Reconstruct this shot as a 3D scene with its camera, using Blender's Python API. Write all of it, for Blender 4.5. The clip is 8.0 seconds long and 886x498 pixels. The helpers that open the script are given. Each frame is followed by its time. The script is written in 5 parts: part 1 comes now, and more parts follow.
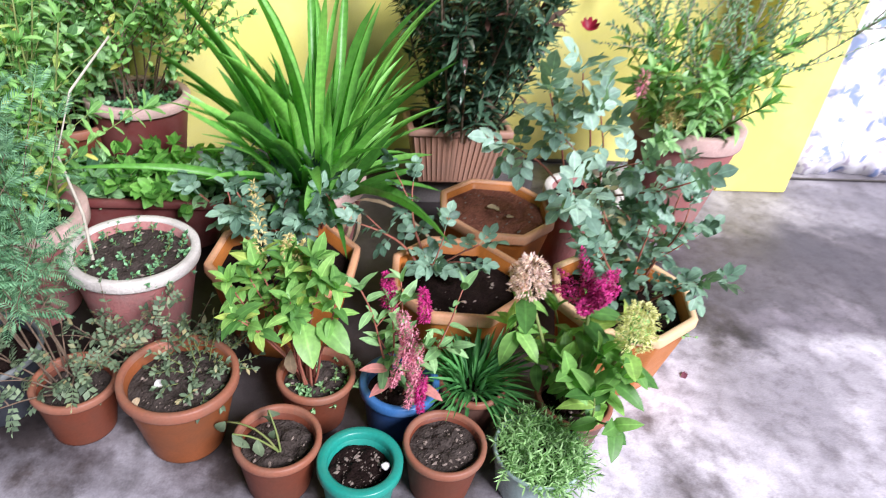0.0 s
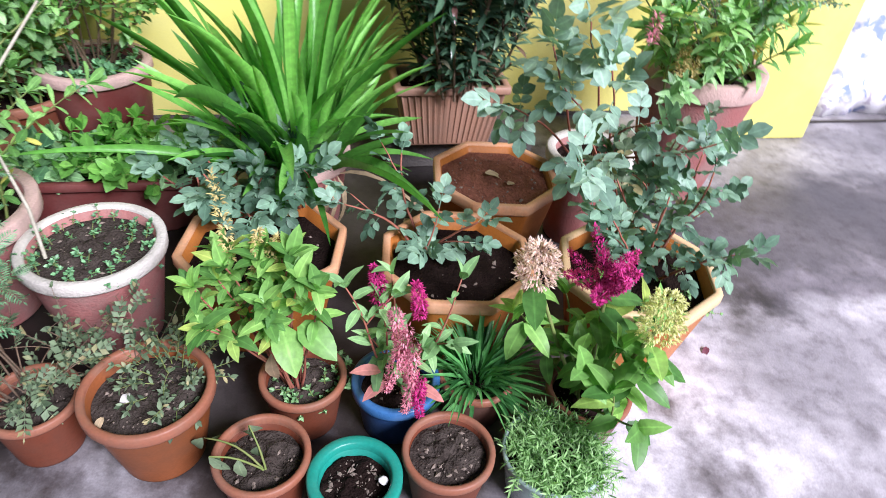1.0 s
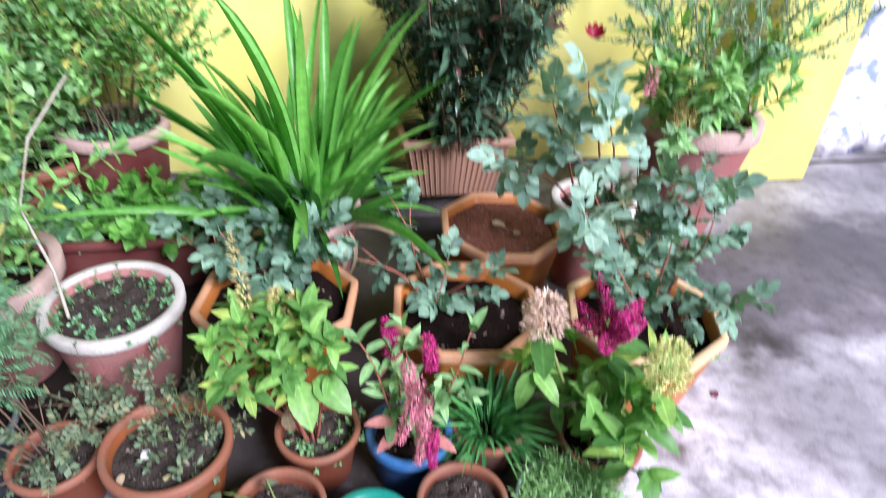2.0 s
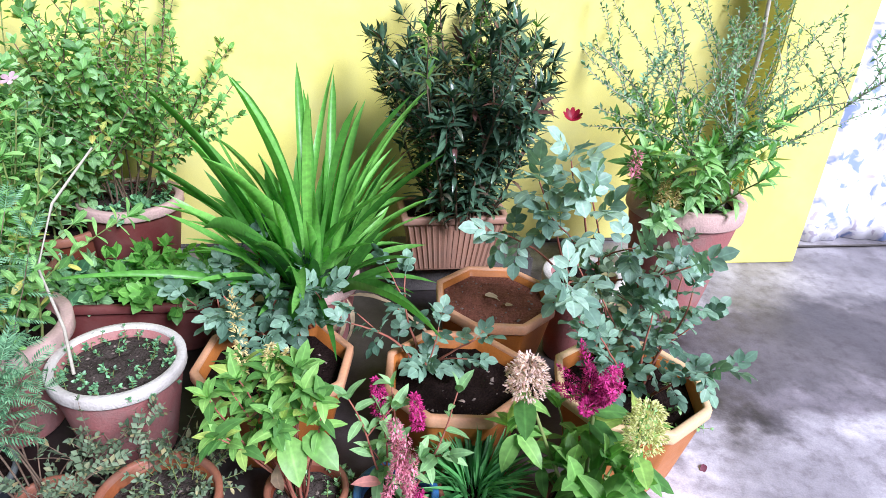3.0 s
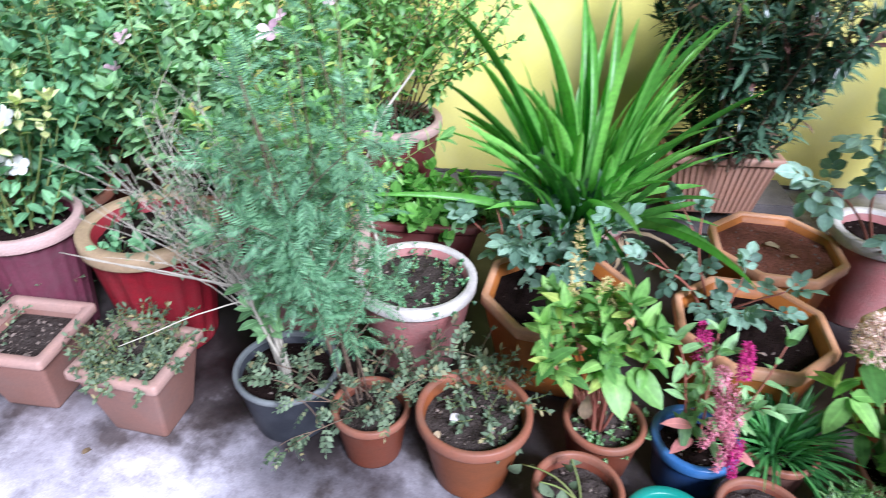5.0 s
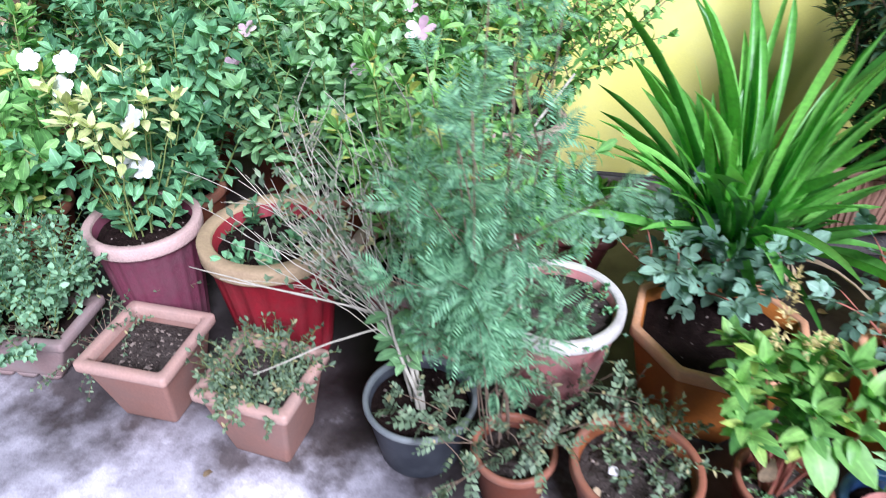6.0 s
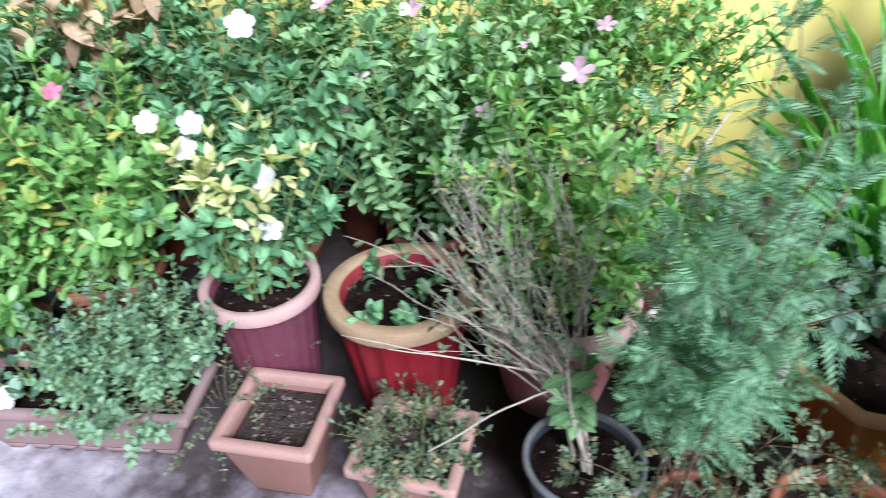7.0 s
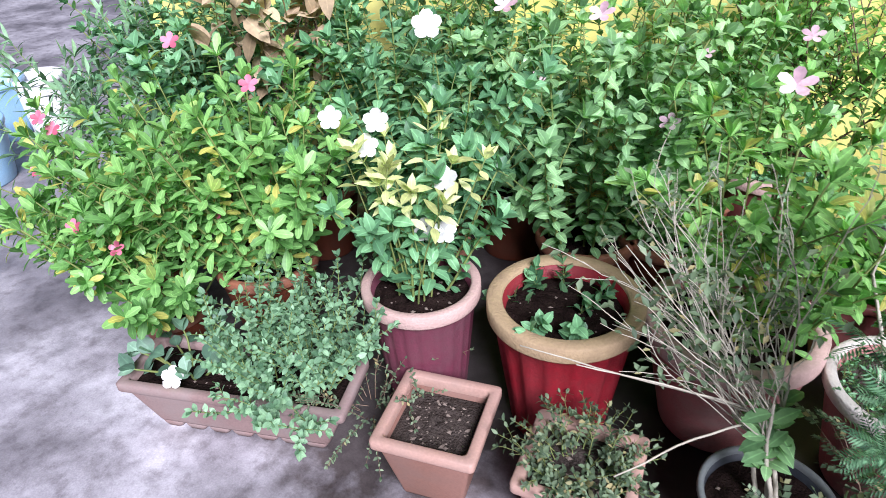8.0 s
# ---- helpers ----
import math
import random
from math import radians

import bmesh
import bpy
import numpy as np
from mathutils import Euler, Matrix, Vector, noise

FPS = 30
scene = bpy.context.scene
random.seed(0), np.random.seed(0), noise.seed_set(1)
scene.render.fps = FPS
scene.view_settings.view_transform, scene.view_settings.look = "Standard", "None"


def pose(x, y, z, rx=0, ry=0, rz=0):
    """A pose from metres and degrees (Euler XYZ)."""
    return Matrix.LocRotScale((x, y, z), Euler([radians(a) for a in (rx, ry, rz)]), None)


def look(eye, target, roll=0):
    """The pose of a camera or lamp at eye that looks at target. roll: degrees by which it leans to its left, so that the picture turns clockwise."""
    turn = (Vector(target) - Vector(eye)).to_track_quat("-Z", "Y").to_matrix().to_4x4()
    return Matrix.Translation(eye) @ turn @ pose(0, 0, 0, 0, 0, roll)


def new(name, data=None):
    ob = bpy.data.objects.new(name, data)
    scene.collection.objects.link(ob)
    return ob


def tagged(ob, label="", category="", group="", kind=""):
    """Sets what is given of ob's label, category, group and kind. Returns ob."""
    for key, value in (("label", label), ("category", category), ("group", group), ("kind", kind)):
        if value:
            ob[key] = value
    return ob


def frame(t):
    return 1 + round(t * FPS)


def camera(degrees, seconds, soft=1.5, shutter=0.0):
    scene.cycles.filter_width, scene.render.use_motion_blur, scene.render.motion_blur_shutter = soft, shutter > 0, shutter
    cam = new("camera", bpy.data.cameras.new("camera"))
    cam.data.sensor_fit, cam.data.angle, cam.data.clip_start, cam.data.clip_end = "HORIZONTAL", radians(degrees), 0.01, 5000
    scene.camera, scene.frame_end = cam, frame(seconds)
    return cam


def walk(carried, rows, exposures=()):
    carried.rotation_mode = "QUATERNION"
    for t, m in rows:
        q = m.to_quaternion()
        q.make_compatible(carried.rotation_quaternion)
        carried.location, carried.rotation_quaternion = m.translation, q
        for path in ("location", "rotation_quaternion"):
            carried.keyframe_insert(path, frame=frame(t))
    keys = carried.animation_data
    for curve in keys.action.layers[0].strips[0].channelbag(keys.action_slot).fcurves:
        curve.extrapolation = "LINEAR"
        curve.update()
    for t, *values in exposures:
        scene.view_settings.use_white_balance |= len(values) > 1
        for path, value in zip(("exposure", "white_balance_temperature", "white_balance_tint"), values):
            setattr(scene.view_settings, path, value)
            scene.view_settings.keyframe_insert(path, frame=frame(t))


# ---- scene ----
cam = camera(68.2, 8.0, soft=0.75, shutter=0.45)
PATH = [
    (0, (0.191, 0.149, 1.477), (0.105, 1.816, 0.375), 7.2),
    (0.5, (0.211, 0.264, 1.454), (0.039, 1.85, 0.247), 5.7),
    (1, (0.179, 0.371, 1.435), (0.119, 1.945, 0.202), 5.3),
    (1.5, (0.159, 0.419, 1.421), (0.138, 1.851, 0.025), 2.1),
    (2, (0.177, 0.345, 1.488), (0.078, 1.991, 0.356), 3.3),
    (2.2, (0.187, 0.311, 1.504), (0.047, 2.028, 0.489), 3.5),
    (3.3, (0.245, 0.233, 1.499), (0.094, 2.009, 0.591), 3.8),
    (3.5, (0.249, 0.225, 1.501), (0.045, 1.995, 0.591), 4.2),
    (4, (0.186, 0.199, 1.49), (-0.238, 1.858, 0.456), 2.9),
    (4.5, (0.001, 0.178, 1.497), (-0.455, 1.79, 0.403), 2.6),
    (4.7, (-0.095, 0.165, 1.488), (-0.579, 1.772, 0.4), 1.7),
    (5.8, (-0.445, 0.217, 1.465), (-1.098, 1.681, 0.27), 1.2),
    (6, (-0.516, 0.277, 1.468), (-1.186, 1.758, 0.303), 0.2),
    (6.5, (-0.714, 0.313, 1.473), (-1.404, 1.764, 0.282), 0.9),
    (7, (-0.915, 0.246, 1.494), (-1.586, 1.757, 0.368), -2.7),
    (7.5, (-1.036, 0.174, 1.484), (-1.935, 1.586, 0.39), -5.5),
    (8, (-1.14, 0.178, 1.477), (-2.034, 1.594, 0.384), -3.4),
]
walk(cam, [(t, look(eye, target, roll)) for t, eye, target, roll in PATH], exposures=[(0, 0.34, 5850, 22), (2, 0.36, 5600, 22), (4.5, 0.40, 5350, 22), (6, 0.46, 5300, 22), (7, 0.32, 5500, 22), (8, 0.38, 5700, 22)])

# ---- light ----
world = bpy.data.worlds.new("sky")
scene.world = world
world.use_nodes = True
wt = world.node_tree
sky = wt.nodes.new("ShaderNodeTexSky")
sky.sky_type, sky.sun_disc = "NISHITA", False
sky.sun_elevation, sky.sun_rotation = radians(41), radians(134)
sky.air_density, sky.dust_density, sky.ozone_density = 1.0, 3.0, 1.0
wt.links.new(sky.outputs[0], wt.nodes["Background"].inputs[0])
wt.nodes["Background"].inputs[1].default_value = 0.026
sun = new("sun", bpy.data.lights.new("sun", "SUN"))
sun.data.energy, sun.data.angle, sun.data.color = 6.2, radians(22), (1.0, 0.97, 0.93)
sun.matrix_world = look((3.9, -2.3, 4.6), (0, 1.4, 0))


# ---- materials ----
def material(name):
    m = bpy.data.materials.new(name)
    m.use_nodes = True
    nt = m.node_tree
    return m, nt, nt.nodes["Principled BSDF"]


def node(nt, kind, **inputs):
    n = nt.nodes.new(kind)
    for key, value in inputs.items():
        n.inputs[key.replace("_", " ")].default_value = value
    return n


def ramp(nt, fac, *stops):
    r = nt.nodes.new("ShaderNodeValToRGB")
    el = r.color_ramp.elements
    while len(el) < len(stops):
        el.new(0.5)
    for e, (p, c) in zip(el, stops):
        e.position, e.color = p, (*c, 1)
    nt.links.new(fac, r.inputs[0])
    return r.outputs[0]


def scaled(c, k):
    return tuple(min(1.0, v * k) for v in c)


def grimy(name, colour, dirt, rough=0.6, scale=7.0, amount=0.45, bump=0.06, fine=140.0, low=0.42, grain=0.09, spec=0.3):
    """A worn surface: base colour, dirt in patches, fine grain and relief."""
    m, nt, p = material(name)
    co = nt.nodes.new("ShaderNodeNewGeometry").outputs["Position"]
    p.inputs["Specular IOR Level"].default_value = spec
    big = node(nt, "ShaderNodeTexNoise", Scale=scale, Detail=6.0, Roughness=0.65)
    nt.links.new(co, big.inputs["Vector"])
    small = node(nt, "ShaderNodeTexNoise", Scale=fine, Detail=4.0)
    nt.links.new(co, small.inputs["Vector"])
    base = ramp(nt, small.outputs[0], (0.3, scaled(colour, 1 - grain)), (0.7, scaled(colour, 1 + grain)))
    mask = ramp(nt, big.outputs[0], (low, (0, 0, 0)), (low + 0.26, (amount,) * 3))
    mix = nt.nodes.new("ShaderNodeMix")
    mix.data_type = "RGBA"
    nt.links.new(mask, mix.inputs[0])
    nt.links.new(base, mix.inputs[6])
    mix.inputs[7].default_value = (*dirt, 1)
    nt.links.new(mix.outputs[2], p.inputs["Base Color"])
    rr = ramp(nt, big.outputs[0], (0.3, (rough * 0.8,) * 3), (0.7, (min(1, rough * 1.3),) * 3))
    nt.links.new(rr, p.inputs["Roughness"])
    b = node(nt, "ShaderNodeBump", Strength=bump, Distance=0.01)
    nt.links.new(small.outputs[0], b.inputs["Height"])
    nt.links.new(b.outputs[0], p.inputs["Normal"])
    return m


def leafy(name, dark, light, odd=None, rough=0.45, glow=0.3, vein=1.25, back=1.0):
    """Leaf tissue: each leaf its own shade, a paler midrib, light shining through."""
    m, nt, p = material(name)
    geo = nt.nodes.new("ShaderNodeNewGeometry")
    obj = nt.nodes.new("ShaderNodeObjectInfo")
    add = node(nt, "ShaderNodeMath")
    nt.links.new(geo.outputs["Random Per Island"], add.inputs[0])
    nt.links.new(obj.outputs["Random"], add.inputs[1])
    frac = node(nt, "ShaderNodeMath")
    frac.operation = "FRACT"
    nt.links.new(add.outputs[0], frac.inputs[0])
    stops = [(0.0, scaled(dark, 0.6)), (0.55, tuple((a + b) / 2 for a, b in zip(dark, light))), (0.9, light)]
    if odd:
        stops += [(0.96, odd)]
    col = ramp(nt, frac.outputs[0], *stops)
    uv = nt.nodes.new("ShaderNodeUVMap")
    sep = nt.nodes.new("ShaderNodeSeparateXYZ")
    nt.links.new(uv.outputs[0], sep.inputs[0])
    rib = ramp(nt, sep.outputs[0], (0.42, (1, 1, 1)), (0.5, (vein,) * 3), (0.58, (1, 1, 1)))
    spots = node(nt, "ShaderNodeTexNoise", Scale=60.0, Detail=3.0)
    nt.links.new(geo.outputs["Position"], spots.inputs["Vector"])
    mottled = ramp(nt, spots.outputs[0], (0.3, (0.8, 0.8, 0.8)), (0.7, (1.15, 1.15, 1.1)))
    one = nt.nodes.new("ShaderNodeVectorMath")
    one.operation = "MULTIPLY"
    nt.links.new(col, one.inputs[0])
    nt.links.new(rib, one.inputs[1])
    two = nt.nodes.new("ShaderNodeVectorMath")
    two.operation = "MULTIPLY"
    nt.links.new(one.outputs[0], two.inputs[0])
    nt.links.new(mottled, two.inputs[1])
    nt.links.new(two.outputs[0], p.inputs["Base Color"])
    p.inputs["Roughness"].default_value = rough
    p.inputs["Specular IOR Level"].default_value = 0.35
    b = node(nt, "ShaderNodeBump", Strength=0.25, Distance=0.004)
    nt.links.new(spots.outputs[0], b.inputs["Height"])
    nt.links.new(b.outputs[0], p.inputs["Normal"])
    tr = nt.nodes.new("ShaderNodeBsdfTranslucent")
    bright = nt.nodes.new("ShaderNodeVectorMath")
    bright.operation = "MULTIPLY"
    nt.links.new(two.outputs[0], bright.inputs[0])
    bright.inputs[1].default_value = (1.15, 1.5, 0.7)
    nt.links.new(bright.outputs[0], tr.inputs[0])
    mx = nt.nodes.new("ShaderNodeMixShader")
    mx.inputs[0].default_value = glow
    nt.links.new(p.outputs[0], mx.inputs[1])
    nt.links.new(tr.outputs[0], mx.inputs[2])
    nt.links.new(mx.outputs[0], nt.nodes["Material Output"].inputs[0])
    return m


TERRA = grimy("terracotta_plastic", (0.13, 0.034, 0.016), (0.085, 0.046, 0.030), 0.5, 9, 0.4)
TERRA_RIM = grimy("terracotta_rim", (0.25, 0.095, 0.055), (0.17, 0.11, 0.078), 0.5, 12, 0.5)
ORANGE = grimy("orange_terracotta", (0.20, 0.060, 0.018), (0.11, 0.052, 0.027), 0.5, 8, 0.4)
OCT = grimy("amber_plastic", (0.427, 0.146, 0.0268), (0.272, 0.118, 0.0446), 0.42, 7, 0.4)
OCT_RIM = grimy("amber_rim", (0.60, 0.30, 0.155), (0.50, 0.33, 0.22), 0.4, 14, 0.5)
OCT_PALE = grimy("faded_amber_rim", (0.672, 0.464, 0.256), (0.52, 0.376, 0.24), 0.45, 14, 0.5)
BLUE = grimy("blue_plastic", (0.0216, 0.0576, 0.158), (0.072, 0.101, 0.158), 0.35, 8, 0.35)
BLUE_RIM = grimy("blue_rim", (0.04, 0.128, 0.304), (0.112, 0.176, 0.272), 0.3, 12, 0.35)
TEAL = grimy("teal_plastic", (0.014, 0.23, 0.175), (0.06, 0.20, 0.16), 0.3, 9, 0.3)
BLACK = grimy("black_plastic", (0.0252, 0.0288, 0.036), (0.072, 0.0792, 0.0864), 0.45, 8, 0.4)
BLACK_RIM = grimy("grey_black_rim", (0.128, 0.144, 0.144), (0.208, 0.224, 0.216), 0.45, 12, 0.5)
CLEAR = grimy("cloudy_tub_plastic", (0.336, 0.448, 0.416), (0.24, 0.32, 0.288), 0.25, 12, 0.5)
DARKPOT = grimy("dark_brown_plastic", (0.115, 0.0504, 0.036), (0.144, 0.101, 0.0792), 0.5, 9, 0.4)
ROSY = grimy("rosy_cement_paint", (0.324, 0.122, 0.112), (0.272, 0.208, 0.183), 0.7, 8, 0.6, 0.3)
WORN_RIM = grimy("worn_cement_rim", (0.53, 0.50, 0.455), (0.36, 0.335, 0.30), 0.8, 13, 0.6, 0.35)
PINK_RIM = grimy("faded_pink_rim", (0.475, 0.326, 0.289), (0.346, 0.258, 0.223), 0.75, 12, 0.6, 0.3)
RED = grimy("red_paint", (0.23, 0.012, 0.020), (0.12, 0.030, 0.030), 0.5, 9, 0.45, 0.2)
YRIM = grimy("ochre_cement_rim", (0.37, 0.27, 0.155), (0.25, 0.175, 0.11), 0.75, 14, 0.6, 0.3)
PURPLE = grimy("plum_paint", (0.14, 0.034, 0.056), (0.12, 0.070, 0.076), 0.55, 9, 0.5, 0.2)
MAROON = grimy("maroon_plastic", (0.144, 0.036, 0.0324), (0.187, 0.108, 0.0936), 0.45, 8, 0.4)
TAN = grimy("tan_ribbed_plastic", (0.298, 0.165, 0.112), (0.233, 0.165, 0.13), 0.5, 8, 0.4)
SQUARE_RIM = grimy("pale_salmon_rim", (0.40, 0.25, 0.20), (0.29, 0.215, 0.185), 0.5, 11, 0.5)
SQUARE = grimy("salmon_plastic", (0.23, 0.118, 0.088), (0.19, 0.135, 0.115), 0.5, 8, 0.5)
LONG = grimy("dusty_brown_plastic", (0.25, 0.17, 0.155), (0.27, 0.23, 0.215), 0.6, 8, 0.6)
SOIL = grimy("damp_dark_soil", (0.012, 0.007, 0.006), (0.026, 0.017, 0.014), 0.95, 30, 0.6, 0.9, 160, grain=0.35, spec=0.05)
SOIL_GREY = grimy("dry_grey_soil", (0.042, 0.033, 0.028), (0.085, 0.070, 0.061), 0.95, 26, 0.6, 0.9, 150, grain=0.35, spec=0.05)
SOIL_RED = grimy("reddish_soil", (0.20, 0.080, 0.052), (0.10, 0.042, 0.030), 0.95, 18, 0.6, 0.9, 140, grain=0.35, spec=0.05)
CRUMB = grimy("pale_crumbs", (0.20, 0.16, 0.13), (0.08, 0.06, 0.05), 0.9, 60, 0.6)
WHITE_BIT = grimy("white_chip", (0.75, 0.72, 0.70), (0.55, 0.5, 0.48), 0.7, 40, 0.3)
WALL = grimy("yellow_limewash", (0.70, 0.645, 0.165), (0.66, 0.63, 0.26), 0.75, 2.5, 0.6, 0.05, 220, grain=0.05)
PLINTH = grimy("grey_cement", (0.11, 0.10, 0.095), (0.06, 0.055, 0.05), 0.85, 6, 0.6, 0.5)
BARK = grimy("brown_bark", (0.15, 0.10, 0.065), (0.25, 0.20, 0.15), 0.85, 40, 0.5, 0.5)
TWIG = grimy("bleached_twigs", (0.44, 0.41, 0.33), (0.26, 0.24, 0.18), 0.8, 40, 0.5, 0.3)
GREEN_STEM = grimy("green_stems", (0.16, 0.22, 0.06), (0.24, 0.18, 0.08), 0.6, 30, 0.4)
RED_STEM = grimy("reddish_stems", (0.30, 0.10, 0.07), (0.22, 0.14, 0.07), 0.6, 30, 0.4)

STRAP = leafy("strap_leaf", (0.075, 0.28, 0.04), (0.23, 0.55, 0.11), rough=0.35, glow=0.35, vein=1.12)
CROTON = leafy("croton_leaf", (0.036, 0.08, 0.05), (0.10, 0.19, 0.115), (0.12, 0.06, 0.05), rough=0.25, glow=0.1, vein=1.3)
CROTON_TIP = leafy("croton_young_leaf", (0.05, 0.14, 0.03), (0.13, 0.28, 0.05), rough=0.35, glow=0.25)
ROSE = leafy("rose_leaf", (0.105, 0.215, 0.145), (0.25, 0.40, 0.29), rough=0.5, glow=0.2, vein=1.3)
ROSE_BIG = leafy("rose_broad_leaf", (0.175, 0.315, 0.235), (0.325, 0.48, 0.38), rough=0.5, glow=0.2, vein=1.35)
VINCA = leafy("vinca_leaf", (0.13, 0.28, 0.12), (0.33, 0.56, 0.27), rough=0.4, glow=0.25, vein=1.6)
VINCA_DARK = leafy("vinca_dark_leaf", (0.08, 0.215, 0.105), (0.225, 0.46, 0.23), rough=0.4, glow=0.2, vein=1.6)
VINCA_PALE = leafy("vinca_pale_leaf", (0.17, 0.35, 0.14), (0.38, 0.62, 0.29), rough=0.45, glow=0.3, vein=1.4)
VINCA_LIME = leafy("vinca_lime_leaf", (0.13, 0.33, 0.085), (0.33, 0.60, 0.20), (0.50, 0.48, 0.12), rough=0.45, glow=0.3, vein=1.5)
BRIGHT = leafy("bright_leaf", (0.0952, 0.308, 0.0491), (0.254, 0.55, 0.115), rough=0.4, glow=0.35, vein=1.3)
YELLOW_LEAF = leafy("cream_yellow_leaf", (0.54, 0.58, 0.22), (0.80, 0.83, 0.46), rough=0.45, glow=0.3)
OLIVE = leafy("olive_leaf", (0.16, 0.22, 0.04), (0.34, 0.40, 0.08), rough=0.5, glow=0.35)
FEATHER = leafy("feathery_leaf", (0.075, 0.21, 0.105), (0.23, 0.44, 0.25), rough=0.5, glow=0.25)
DUSTY = leafy("dusty_leaf", (0.085, 0.14, 0.078), (0.205, 0.275, 0.165), (0.32, 0.28, 0.14), rough=0.6, glow=0.2)
SMALL = leafy("small_round_leaf", (0.125, 0.26, 0.145), (0.30, 0.49, 0.30), rough=0.5, glow=0.25)
DRYLEAF = leafy("dry_leaf", (0.34, 0.24, 0.14), (0.58, 0.46, 0.31), rough=0.75, glow=0.2)
CEL = leafy("celosia_leaf", (0.10, 0.28, 0.065), (0.30, 0.54, 0.14), (0.40, 0.52, 0.12), rough=0.45, glow=0.3, vein=1.4)
GRASS = leafy("fine_grass", (0.155, 0.33, 0.0946), (0.378, 0.594, 0.265), rough=0.5, glow=0.3)
DARKGRASS = leafy("dark_grass_blade", (0.039, 0.176, 0.049), (0.13, 0.378, 0.112), rough=0.4, glow=0.2)
MAGENTA = leafy("magenta_plume", (0.42, 0.012, 0.14), (0.70, 0.06, 0.32), rough=0.7, glow=0.2, vein=1.0)
PINKISH = leafy("pink_plume", (0.56, 0.12, 0.22), (0.80, 0.36, 0.44), rough=0.7, glow=0.2, vein=1.0)
PEACH = leafy("peach_plume", (0.74, 0.46, 0.42), (0.88, 0.72, 0.66), rough=0.7, glow=0.25, vein=1.0)
LEMON = leafy("lemon_plume", (0.62, 0.60, 0.20), (0.84, 0.82, 0.46), rough=0.7, glow=0.25, vein=1.0)
STRAWY = leafy("straw_spike", (0.52, 0.40, 0.16), (0.74, 0.62, 0.30), rough=0.7, glow=0.2, vein=1.0)
PINK_LEAF = leafy("pink_tinged_leaf", (0.48, 0.16, 0.15), (0.62, 0.28, 0.25), rough=0.5, glow=0.25)
PETAL_W = leafy("white_petal", (0.78, 0.78, 0.76), (0.86, 0.86, 0.86), rough=0.5, glow=0.25, vein=1.0)
PETAL_P = leafy("pink_petal", (0.66, 0.12, 0.22), (0.80, 0.28, 0.40), rough=0.5, glow=0.25, vein=1.0)
PETAL_L = leafy("pale_pink_petal", (0.76, 0.48, 0.60), (0.86, 0.66, 0.76), rough=0.5, glow=0.25, vein=1.0)
PETAL_R = leafy("red_petal", (0.24, 0.006, 0.02), (0.42, 0.015, 0.05), rough=0.5, glow=0.2, vein=1.0)


